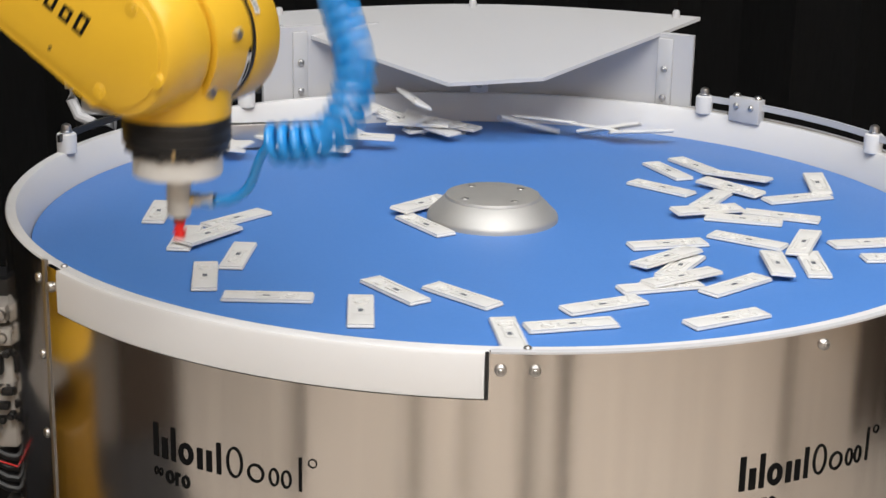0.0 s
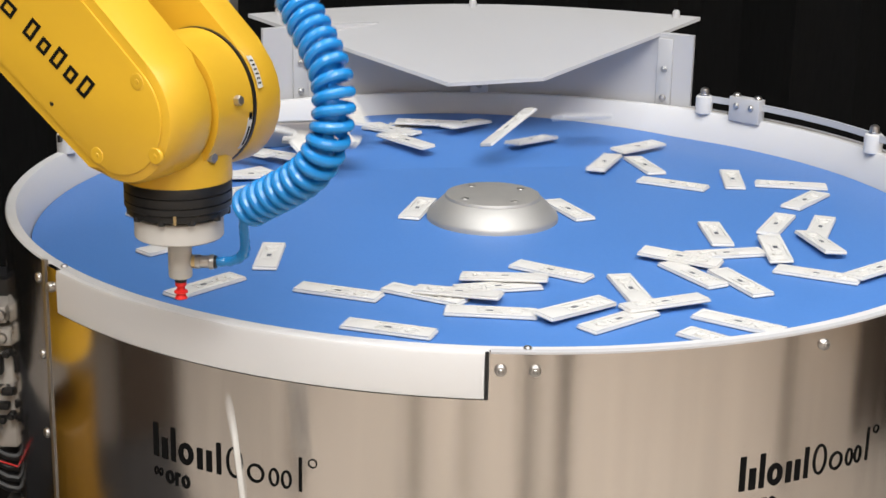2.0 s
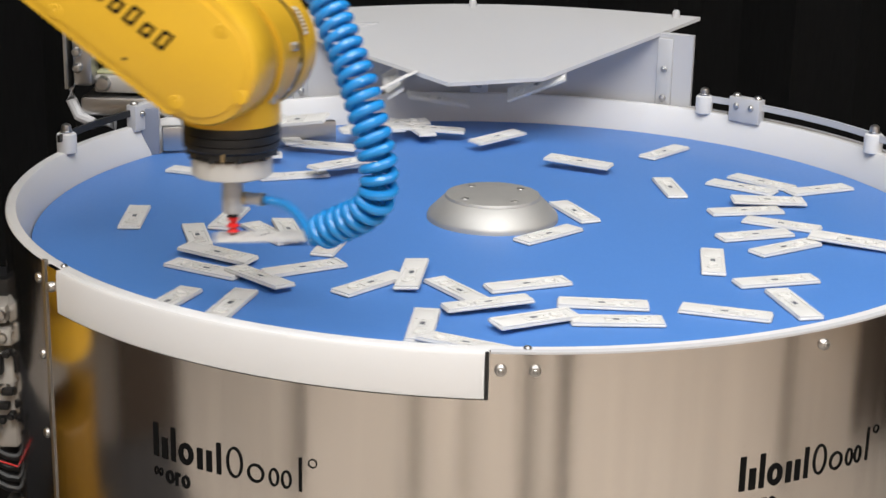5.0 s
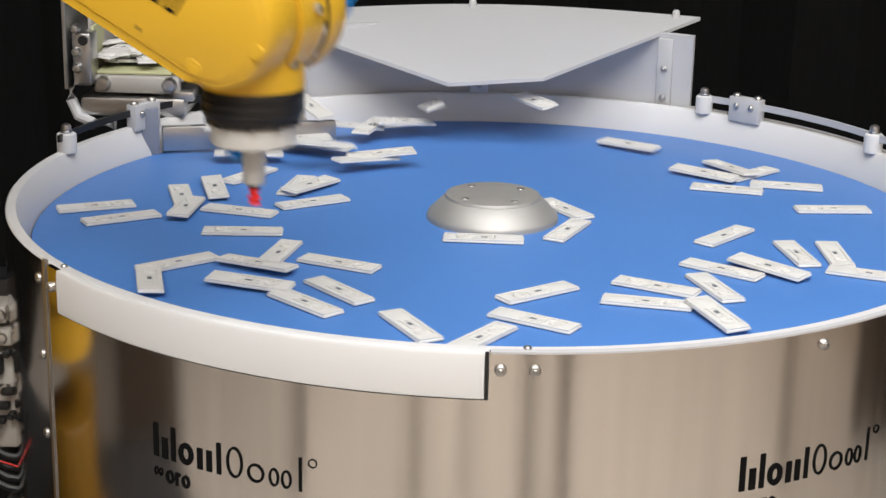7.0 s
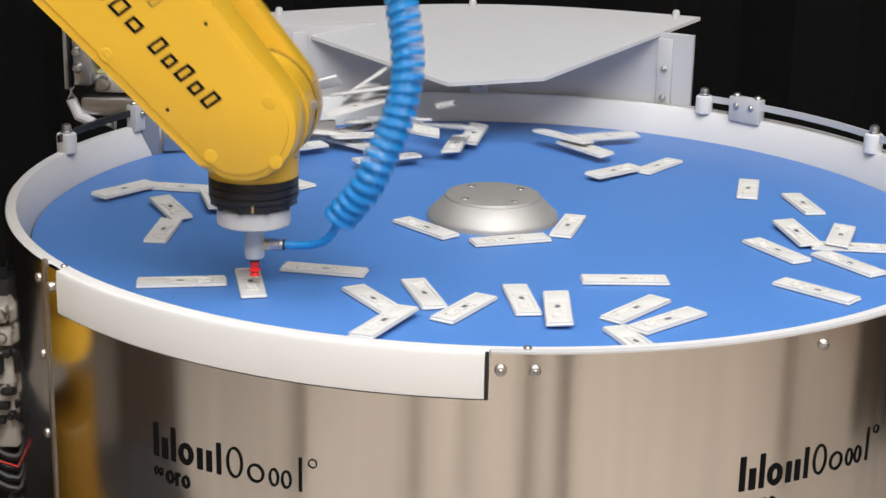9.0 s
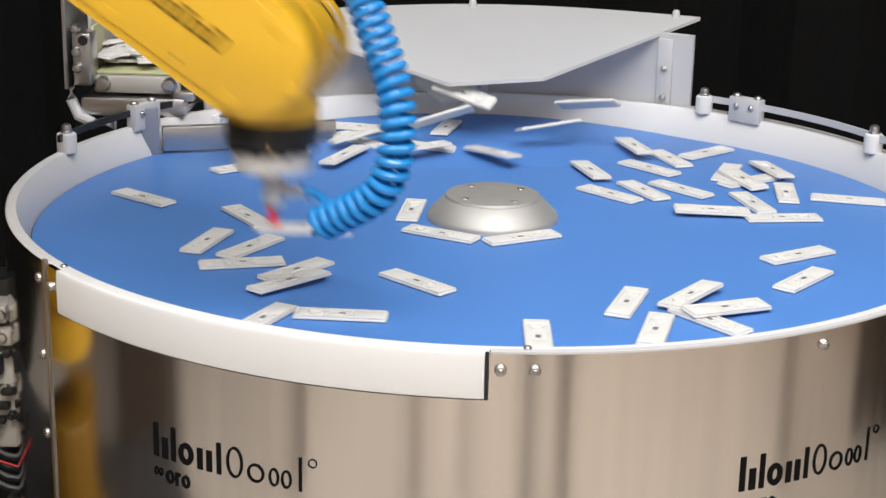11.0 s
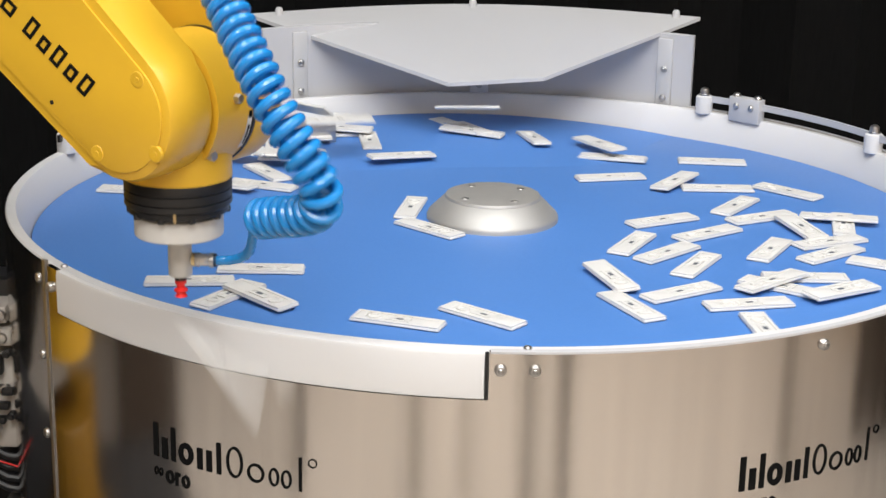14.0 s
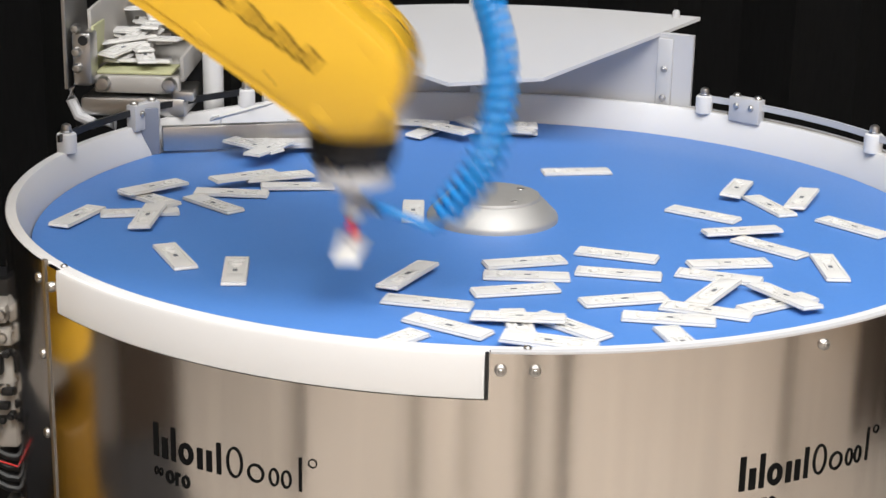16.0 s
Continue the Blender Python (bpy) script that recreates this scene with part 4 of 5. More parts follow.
    arm_at(9.8, -0.169, -0.282, 0.078, 0)
    arm_at(9.95, -0.134, -0.203, 0.012, 0)
    arm_at(10.05, -0.142, -0.190, 0.012, 0)
    arm_at(10.2, -0.168, -0.290, 0.080, 0)
    arm_at(10.35, -0.196, -0.417, 0.062, 0)
    arm_at(10.45, -0.196, -0.417, 0.063, 0)
    arm_at(10.65, -0.168, -0.289, 0.080, 0)
    arm_at(10.8, -0.124, -0.217, 0.012, 0)
    arm_at(10.9, -0.132, -0.203, 0.012, 0)
    arm_at(11.05, -0.171, -0.295, 0.086, 0)
    arm_at(11.2, -0.196, -0.417, 0.062, 0)
    arm_at(11.3, -0.194, -0.420, 0.118, 0)
    arm_at(11.4, -0.165, -0.327, 0.110, 0)
    arm_at(11.5, -0.103, -0.249, 0.052, 0)
    arm_at(11.6, -0.106, -0.167, 0.012, 0)
    arm_at(11.7, -0.113, -0.133, 0.012, -2)
    arm_at(11.8, -0.126, -0.218, 0.059, -5)
    arm_at(11.9, -0.185, -0.316, 0.069, -8)
    arm_at(12, -0.196, -0.417, 0.062, -11)
    arm_at(12.1, -0.196, -0.417, 0.062, -14)
    arm_at(12.2, -0.195, -0.416, 0.131, -17)
    arm_at(12.3, -0.164, -0.326, 0.087, -20)
    arm_at(12.4, -0.128, -0.246, 0.012, -28)
    arm_at(12.5, -0.130, -0.274, 0.012, -35)
    arm_at(12.6, -0.141, -0.247, 0.012, -35)
    arm_at(12.7, -0.153, -0.294, 0.060, -28)
    arm_at(12.8, -0.192, -0.347, 0.090, -14)
    arm_at(12.9, -0.195, -0.415, 0.070, 0)
    arm_at(13, -0.196, -0.417, 0.062, -7)
    arm_at(13.1, -0.195, -0.421, 0.116, -13)
    arm_at(13.2, -0.185, -0.371, 0.121, -20)
    arm_at(13.3, -0.106, -0.333, 0.080, -40)
    arm_at(13.4, -0.070, -0.298, 0.033, -60)
    arm_at(13.5, -0.078, -0.257, 0.012, -80)
    arm_at(13.6, -0.091, -0.195, 0.012, -75)
    arm_at(13.7, -0.102, -0.242, 0.051, -70)
    arm_at(13.8, -0.169, -0.291, 0.087, -35)
    arm_at(13.9, -0.204, -0.357, 0.068, 0)
    arm_at(14, -0.196, -0.417, 0.061, 0)
    arm_at(14.1, -0.196, -0.414, 0.071, 0)
    arm_at(14.2, -0.196, -0.415, 0.133, 0)
    arm_at(14.3, -0.196, -0.415, 0.134, 0)
    arm_at(15.5, -0.196, -0.415, 0.134, 0)
    arm_at(15.6, -0.144, -0.357, 0.107, -10)
    arm_at(15.7, -0.063, -0.308, 0.049, -20)
    arm_at(15.8, -0.062, -0.255, 0.012, -30)
    arm_at(15.9, -0.071, -0.234, 0.012, -30)
    arm_at(16, -0.104, -0.224, 0.048, -30)
    hose_at(0, (-0.136, -0.430, 0.165), (-0.098, -0.440, 0.174), (-0.084, -0.440, 0.212), (-0.094, -0.430, 0.250))
    hose_at(0.1, (-0.125, -0.330, 0.175), (-0.114, -0.340, 0.196), (-0.105, -0.340, 0.218), (-0.102, -0.330, 0.237))
    hose_at(0.2, (-0.073, -0.207, 0.073), (-0.010, -0.220, 0.092), (0.010, -0.217, 0.134), (-0.063, -0.193, 0.220))
    hose_at(0.3, (-0.047, -0.214, 0.045), (-0.031, -0.222, 0.087), (-0.020, -0.209, 0.161), (-0.024, -0.189, 0.229))
    hose_at(0.4, (-0.073, -0.197, 0.025), (-0.030, -0.210, 0.044), (-0.032, -0.199, 0.116), (-0.082, -0.169, 0.221))
    hose_at(0.5, (-0.070, -0.262, 0.092), (-0.045, -0.275, 0.117), (-0.031, -0.266, 0.180), (-0.037, -0.251, 0.229))
    hose_at(0.6, (-0.141, -0.339, 0.130), (-0.125, -0.348, 0.167), (-0.110, -0.344, 0.212), (-0.104, -0.333, 0.247))
    hose_at(0.7, (-0.138, -0.444, 0.135), (-0.093, -0.480, 0.183), (-0.093, -0.480, 0.219), (-0.152, -0.448, 0.261))
    hose_at(0.8, (-0.144, -0.445, 0.132), (-0.105, -0.487, 0.161), (-0.134, -0.483, 0.212), (-0.162, -0.449, 0.258))
    hose_at(0.9, (-0.146, -0.407, 0.186), (-0.109, -0.424, 0.194), (-0.081, -0.424, 0.226), (-0.096, -0.415, 0.258))
    hose_at(1, (-0.156, -0.405, 0.193), (-0.140, -0.419, 0.213), (-0.122, -0.422, 0.238), (-0.116, -0.414, 0.261))
    hose_at(1.1, (-0.156, -0.413, 0.166), (-0.122, -0.425, 0.191), (-0.098, -0.425, 0.226), (-0.103, -0.416, 0.255))
    hose_at(1.2, (-0.085, -0.380, 0.153), (-0.070, -0.393, 0.178), (-0.060, -0.390, 0.221), (-0.061, -0.380, 0.254))
    hose_at(1.3, (-0.068, -0.351, 0.065), (-0.034, -0.362, 0.097), (-0.021, -0.351, 0.163), (-0.031, -0.327, 0.244))
    hose_at(1.4, (-0.080, -0.341, 0.021), (-0.042, -0.335, 0.073), (-0.018, -0.301, 0.148), (-0.041, -0.246, 0.228))
    hose_at(1.5, (-0.095, -0.344, 0.025), (-0.068, -0.341, 0.066), (-0.029, -0.308, 0.138), (-0.047, -0.249, 0.229))
    hose_at(1.6, (-0.093, -0.367, 0.065), (-0.067, -0.367, 0.097), (-0.047, -0.335, 0.166), (-0.051, -0.281, 0.241))
    hose_at(1.7, (-0.086, -0.359, 0.106), (-0.045, -0.373, 0.126), (-0.032, -0.366, 0.181), (-0.052, -0.347, 0.246))
    hose_at(1.8, (-0.135, -0.385, 0.142), (-0.119, -0.395, 0.177), (-0.102, -0.390, 0.227), (-0.099, -0.382, 0.254))
    hose_at(1.9, (-0.148, -0.445, 0.131), (-0.102, -0.485, 0.167), (-0.092, -0.484, 0.204), (-0.126, -0.448, 0.259))
    hose_at(2, (-0.148, -0.446, 0.128), (-0.102, -0.485, 0.167), (-0.093, -0.482, 0.213), (-0.119, -0.448, 0.259))
    hose_at(2.1, (-0.142, -0.411, 0.173), (-0.098, -0.427, 0.185), (-0.081, -0.425, 0.223), (-0.096, -0.416, 0.255))
    hose_at(2.2, (-0.138, -0.360, 0.135), (-0.126, -0.370, 0.172), (-0.112, -0.365, 0.222), (-0.109, -0.356, 0.250))
    hose_at(2.3, (-0.115, -0.298, 0.068), (-0.087, -0.306, 0.107), (-0.077, -0.295, 0.177), (-0.102, -0.277, 0.239))
    hose_at(2.4, (-0.128, -0.259, 0.030), (-0.091, -0.257, 0.065), (-0.057, -0.222, 0.142), (-0.082, -0.168, 0.221))
    hose_at(2.5, (-0.137, -0.283, 0.033), (-0.109, -0.280, 0.071), (-0.071, -0.249, 0.135), (-0.086, -0.193, 0.220))
    hose_at(2.6, (-0.160, -0.233, 0.025), (-0.139, -0.227, 0.077), (-0.113, -0.195, 0.143), (-0.110, -0.141, 0.220))
    hose_at(2.7, (-0.137, -0.281, 0.075), (-0.109, -0.281, 0.105), (-0.092, -0.251, 0.168), (-0.092, -0.202, 0.225))
    hose_at(2.8, (-0.115, -0.294, 0.136), (-0.095, -0.306, 0.163), (-0.076, -0.302, 0.209), (-0.074, -0.292, 0.242))
    hose_at(2.9, (-0.149, -0.362, 0.128), (-0.126, -0.369, 0.171), (-0.115, -0.365, 0.215), (-0.113, -0.356, 0.246))
    hose_at(3, (-0.134, -0.448, 0.122), (-0.095, -0.491, 0.149), (-0.128, -0.486, 0.203), (-0.162, -0.449, 0.258))
    hose_at(3.1, (-0.138, -0.440, 0.148), (-0.096, -0.480, 0.183), (-0.083, -0.478, 0.222), (-0.093, -0.446, 0.263))
    hose_at(3.2, (-0.160, -0.407, 0.186), (-0.140, -0.418, 0.217), (-0.123, -0.421, 0.241), (-0.116, -0.414, 0.261))
    hose_at(3.3, (-0.196, -0.285, 0.127), (-0.208, -0.237, 0.149), (-0.197, -0.224, 0.189), (-0.171, -0.253, 0.230))
    hose_at(3.4, (-0.187, -0.221, 0.078), (-0.203, -0.170, 0.109), (-0.141, -0.130, 0.165), (-0.102, -0.175, 0.221))
    hose_at(3.5, (-0.197, -0.156, 0.033), (-0.219, -0.105, 0.065), (-0.131, -0.056, 0.147), (-0.104, -0.099, 0.210))
    hose_at(3.6, (-0.207, -0.126, 0.029), (-0.209, -0.074, 0.063), (-0.115, -0.024, 0.152), (-0.098, -0.069, 0.206))
    hose_at(3.7, (-0.207, -0.174, 0.074), (-0.215, -0.124, 0.103), (-0.138, -0.082, 0.166), (-0.102, -0.129, 0.214))
    hose_at(3.8, (-0.189, -0.229, 0.097), (-0.184, -0.180, 0.121), (-0.142, -0.163, 0.171), (-0.118, -0.189, 0.223))
    hose_at(3.9, (-0.164, -0.359, 0.146), (-0.137, -0.371, 0.172), (-0.108, -0.367, 0.216), (-0.102, -0.356, 0.250))
    hose_at(4, (-0.147, -0.451, 0.112), (-0.111, -0.495, 0.136), (-0.166, -0.492, 0.187), (-0.191, -0.450, 0.257))
    hose_at(4.1, (-0.148, -0.442, 0.141), (-0.102, -0.485, 0.167), (-0.080, -0.481, 0.213), (-0.106, -0.447, 0.259))
    hose_at(4.2, (-0.156, -0.406, 0.189), (-0.130, -0.422, 0.204), (-0.102, -0.423, 0.232), (-0.089, -0.414, 0.258))
    hose_at(4.6, (-0.070, -0.249, 0.042), (-0.037, -0.261, 0.068), (-0.031, -0.249, 0.140), (-0.058, -0.223, 0.229))
    hose_at(5.3, (-0.144, -0.447, 0.125), (-0.102, -0.486, 0.164), (-0.122, -0.483, 0.212), (-0.152, -0.449, 0.258))
    hose_at(5.6, (-0.156, -0.405, 0.193), (-0.137, -0.419, 0.213), (-0.116, -0.421, 0.238), (-0.110, -0.415, 0.258))
    hose_at(6.3, (-0.102, -0.168, 0.025), (-0.057, -0.183, 0.040), (-0.045, -0.173, 0.105), (-0.071, -0.140, 0.217))
    hose_at(6.4, (-0.097, -0.227, 0.065), (-0.043, -0.239, 0.091), (-0.024, -0.227, 0.161), (-0.046, -0.208, 0.227))
    hose_at(6.5, (-0.093, -0.277, 0.137), (-0.069, -0.290, 0.160), (-0.050, -0.288, 0.200), (-0.051, -0.276, 0.240))
    hose_at(6.6, (-0.158, -0.349, 0.144), (-0.145, -0.359, 0.180), (-0.138, -0.357, 0.220), (-0.135, -0.349, 0.245))
    hose_at(6.7, (-0.137, -0.447, 0.125), (-0.098, -0.489, 0.155), (-0.102, -0.484, 0.207), (-0.136, -0.448, 0.259))
    hose_at(6.8, (-0.141, -0.442, 0.141), (-0.095, -0.485, 0.167), (-0.086, -0.480, 0.216), (-0.139, -0.448, 0.259))
    hose_at(6.9, (-0.156, -0.405, 0.193), (-0.137, -0.418, 0.217), (-0.109, -0.419, 0.245), (-0.099, -0.414, 0.261))
    hose_at(7, (-0.175, -0.294, 0.130), (-0.182, -0.245, 0.152), (-0.146, -0.232, 0.191), (-0.111, -0.259, 0.237))
    hose_at(7.1, (-0.196, -0.238, 0.091), (-0.191, -0.189, 0.114), (-0.122, -0.148, 0.173), (-0.084, -0.193, 0.228))
    hose_at(7.2, (-0.193, -0.185, 0.041), (-0.218, -0.134, 0.073), (-0.128, -0.085, 0.157), (-0.100, -0.129, 0.215))
    hose_at(7.3, (-0.193, -0.180, 0.044), (-0.205, -0.129, 0.076), (-0.106, -0.079, 0.162), (-0.089, -0.124, 0.219))
    hose_at(7.4, (-0.192, -0.215, 0.085), (-0.216, -0.167, 0.108), (-0.142, -0.127, 0.164), (-0.099, -0.171, 0.221))
    hose_at(7.5, (-0.181, -0.251, 0.120), (-0.188, -0.203, 0.143), (-0.152, -0.189, 0.184), (-0.115, -0.216, 0.230))
    hose_at(7.6, (-0.155, -0.372, 0.149), (-0.128, -0.382, 0.182), (-0.103, -0.379, 0.225), (-0.097, -0.372, 0.249))
    hose_at(7.7, (-0.147, -0.451, 0.112), (-0.111, -0.495, 0.136), (-0.166, -0.492, 0.187), (-0.191, -0.450, 0.257))
    hose_at(7.8, (-0.148, -0.442, 0.141), (-0.108, -0.486, 0.167), (-0.086, -0.481, 0.213), (-0.096, -0.446, 0.262))
    hose_at(7.9, (-0.159, -0.413, 0.166), (-0.136, -0.424, 0.197), (-0.102, -0.423, 0.232), (-0.096, -0.416, 0.255))
    hose_at(8, (-0.126, -0.336, 0.130), (-0.114, -0.345, 0.167), (-0.107, -0.342, 0.211), (-0.111, -0.332, 0.246))
    hose_at(8.1, (-0.112, -0.250, 0.058), (-0.066, -0.258, 0.095), (-0.080, -0.249, 0.159), (-0.122, -0.229, 0.228))
    hose_at(8.2, (-0.121, -0.239, 0.046), (-0.092, -0.245, 0.091), (-0.073, -0.233, 0.165), (-0.083, -0.214, 0.227))
    hose_at(8.3, (-0.124, -0.294, 0.037), (-0.087, -0.302, 0.078), (-0.101, -0.287, 0.163), (-0.130, -0.266, 0.233))
    hose_at(8.4, (-0.132, -0.318, 0.133), (-0.116, -0.327, 0.171), (-0.101, -0.323, 0.216), (-0.102, -0.316, 0.241))
    hose_at(8.5, (-0.159, -0.370, 0.137), (-0.139, -0.380, 0.173), (-0.121, -0.374, 0.224), (-0.115, -0.367, 0.248))
    hose_at(8.6, (-0.147, -0.452, 0.109), (-0.104, -0.495, 0.136), (-0.146, -0.491, 0.187), (-0.175, -0.450, 0.258))
    hose_at(8.7, (-0.152, -0.370, 0.134), (-0.099, -0.382, 0.160), (-0.085, -0.378, 0.204), (-0.115, -0.366, 0.248))
    hose_at(8.8, (-0.167, -0.316, 0.139), (-0.150, -0.325, 0.177), (-0.139, -0.323, 0.215), (-0.132, -0.315, 0.240))
    hose_at(8.9, (-0.109, -0.275, 0.090), (-0.085, -0.286, 0.123), (-0.086, -0.279, 0.177), (-0.115, -0.263, 0.233))
    hose_at(9, (-0.114, -0.231, 0.061), (-0.088, -0.240, 0.099), (-0.065, -0.229, 0.164), (-0.071, -0.211, 0.227))
    hose_at(9.1, (-0.128, -0.218, 0.035), (-0.088, -0.231, 0.058), (-0.107, -0.215, 0.148), (-0.134, -0.193, 0.223))
    hose_at(9.2, (-0.119, -0.264, 0.079), (-0.101, -0.278, 0.100), (-0.086, -0.267, 0.167), (-0.096, -0.248, 0.231))
    hose_at(9.5, (-0.144, -0.448, 0.122), (-0.105, -0.488, 0.158), (-0.121, -0.484, 0.209), (-0.149, -0.449, 0.258))
    hose_at(10, (-0.106, -0.218, 0.036), (-0.064, -0.226, 0.074), (-0.057, -0.216, 0.141), (-0.084, -0.192, 0.224))
    hose_at(10.4, (-0.144, -0.448, 0.122), (-0.105, -0.488, 0.158), (-0.121, -0.484, 0.209), (-0.149, -0.449, 0.258))
    hose_at(10.85, (-0.097, -0.231, 0.040), (-0.051, -0.238, 0.078), (-0.048, -0.229, 0.144), (-0.075, -0.205, 0.226))
    hose_at(11.2, (-0.145, -0.442, 0.141), (-0.102, -0.484, 0.170), (-0.089, -0.481, 0.213), (-0.113, -0.447, 0.259))
    hose_at(11.3, (-0.138, -0.413, 0.166), (-0.095, -0.428, 0.178), (-0.078, -0.427, 0.216), (-0.096, -0.416, 0.255))
    hose_at(11.4, (-0.118, -0.337, 0.172), (-0.106, -0.350, 0.198), (-0.095, -0.352, 0.224), (-0.096, -0.344, 0.249))
    hose_at(11.5, (-0.037, -0.265, 0.090), (0.007, -0.279, 0.107), (-0.015, -0.270, 0.174), (-0.064, -0.254, 0.233))
    hose_at(11.6, (-0.057, -0.180, 0.062), (-0.036, -0.190, 0.096), (-0.025, -0.179, 0.164), (-0.023, -0.162, 0.221))
    hose_at(11.7, (-0.054, -0.157, 0.028), (-0.014, -0.168, 0.055), (-0.034, -0.153, 0.141), (-0.080, -0.132, 0.215))
    hose_at(11.8, (-0.072, -0.234, 0.102), (-0.051, -0.243, 0.138), (-0.040, -0.236, 0.195), (-0.038, -0.225, 0.230))
    hose_at(11.9, (-0.143, -0.326, 0.131), (-0.130, -0.336, 0.164), (-0.119, -0.332, 0.209), (-0.112, -0.323, 0.241))
    hose_at(12, (-0.145, -0.442, 0.141), (-0.096, -0.483, 0.174), (-0.102, -0.482, 0.213), (-0.139, -0.448, 0.259))
    hose_at(12.1, (-0.138, -0.444, 0.135), (-0.105, -0.484, 0.170), (-0.147, -0.481, 0.221), (-0.168, -0.449, 0.258))
    hose_at(12.2, (-0.149, -0.410, 0.176), (-0.112, -0.424, 0.194), (-0.085, -0.423, 0.229), (-0.086, -0.415, 0.255))
    hose_at(12.3, (-0.111, -0.340, 0.135), (-0.102, -0.351, 0.168), (-0.095, -0.347, 0.213), (-0.096, -0.338, 0.244))
    hose_at(12.4, (-0.077, -0.273, 0.020), (-0.032, -0.281, 0.053), (-0.042, -0.265, 0.143), (-0.089, -0.240, 0.230))
    hose_at(12.5, (-0.071, -0.298, 0.023), (-0.032, -0.301, 0.079), (-0.026, -0.291, 0.146), (-0.067, -0.267, 0.231))
    hose_at(12.6, (-0.089, -0.273, 0.020), (-0.052, -0.279, 0.064), (-0.063, -0.264, 0.151), (-0.097, -0.241, 0.230))
    hose_at(12.7, (-0.121, -0.315, 0.085), (-0.074, -0.326, 0.113), (-0.064, -0.316, 0.181), (-0.069, -0.298, 0.239))
    hose_at(12.8, (-0.138, -0.358, 0.146), (-0.119, -0.369, 0.179), (-0.108, -0.366, 0.223), (-0.105, -0.358, 0.247))
    hose_at(12.9, (-0.148, -0.443, 0.138), (-0.106, -0.481, 0.183), (-0.096, -0.479, 0.222), (-0.122, -0.448, 0.259))
    hose_at(13, (-0.141, -0.445, 0.132), (-0.102, -0.485, 0.167), (-0.103, -0.479, 0.222), (-0.136, -0.448, 0.259))
    hose_at(13.1, (-0.152, -0.412, 0.169), (-0.109, -0.426, 0.188), (-0.088, -0.425, 0.223), (-0.106, -0.416, 0.255))
    hose_at(13.2, (-0.135, -0.381, 0.181), (-0.126, -0.394, 0.206), (-0.112, -0.395, 0.234), (-0.102, -0.390, 0.251))
    hose_at(13.3, (-0.079, -0.358, 0.094), (-0.034, -0.370, 0.118), (-0.021, -0.361, 0.180), (-0.059, -0.343, 0.246))
    hose_at(13.4, (-0.068, -0.352, 0.057), (-0.035, -0.345, 0.111), (-0.007, -0.316, 0.171), (-0.005, -0.265, 0.236))
    hose_at(13.5, (-0.082, -0.316, 0.020), (-0.047, -0.310, 0.069), (-0.022, -0.276, 0.146), (-0.038, -0.221, 0.225))
    hose_at(13.6, (-0.095, -0.254, 0.020), (-0.075, -0.242, 0.091), (-0.053, -0.210, 0.161), (-0.057, -0.161, 0.220))
    hose_at(13.7, (-0.079, -0.298, 0.065), (-0.060, -0.296, 0.106), (-0.047, -0.265, 0.172), (-0.050, -0.216, 0.228))
    hose_at(13.8, (-0.110, -0.305, 0.135), (-0.071, -0.320, 0.151), (-0.060, -0.317, 0.193), (-0.061, -0.303, 0.240))
    hose_at(13.9, (-0.156, -0.365, 0.136), (-0.136, -0.374, 0.172), (-0.115, -0.371, 0.216), (-0.116, -0.361, 0.247))
    hose_at(14, (-0.141, -0.448, 0.122), (-0.098, -0.492, 0.146), (-0.128, -0.486, 0.203), (-0.162, -0.449, 0.258))
    hose_at(14.1, (-0.145, -0.439, 0.151), (-0.102, -0.482, 0.180), (-0.080, -0.478, 0.222), (-0.096, -0.447, 0.259))
    hose_at(14.2, (-0.156, -0.405, 0.193), (-0.133, -0.419, 0.213), (-0.109, -0.420, 0.242), (-0.103, -0.415, 0.258))
    hose_at(14.3, (-0.158, -0.405, 0.194), (-0.140, -0.422, 0.204), (-0.119, -0.423, 0.232), (-0.115, -0.415, 0.258))
    hose_at(14.5, (-0.158, -0.405, 0.194), (-0.142, -0.422, 0.203), (-0.116, -0.422, 0.235), (-0.110, -0.415, 0.258))
    hose_at(14.7, (-0.158, -0.404, 0.196), (-0.140, -0.422, 0.204), (-0.119, -0.423, 0.232), (-0.116, -0.415, 0.258))
    hose_at(15.5, (-0.156, -0.405, 0.193), (-0.137, -0.421, 0.207), (-0.109, -0.423, 0.232), (-0.106, -0.415, 0.258))
    hose_at(15.6, (-0.115, -0.368, 0.168), (-0.096, -0.382, 0.190), (-0.085, -0.381, 0.226), (-0.082, -0.374, 0.249))
    hose_at(15.7, (-0.004, -0.326, 0.083), (0.022, -0.340, 0.104), (0.008, -0.329, 0.174), (-0.027, -0.310, 0.242))
    hose_at(15.8, (-0.016, -0.272, 0.050), (0.011, -0.281, 0.087), (0.005, -0.266, 0.173), (-0.013, -0.248, 0.233))
    hose_at(15.9, (-0.012, -0.256, 0.032), (0.032, -0.264, 0.070), (0.009, -0.248, 0.158), (-0.033, -0.228, 0.230))
    hose_at(16, (-0.034, -0.244, 0.072), (-0.006, -0.251, 0.116), (0.004, -0.241, 0.181), (-0.009, -0.227, 0.231))
    cassette_path(1, [(0.00, 1.53, 0.294, 184, 273, 0), (3.15, 14.69, 0.262, 132, 122, 1)])
    cassette_path(2, [(0.00, 2.28, 0.273, 201, 271, 0), (3.82, 15.35, 0.298, 147, 76, 0)])
    cassette_path(3, [(0.00, 2.29, 0.254, 202, 61, 1), (4.01, 11.70, 0.204, 152, 215, 0)], taken=(11.7, 12))
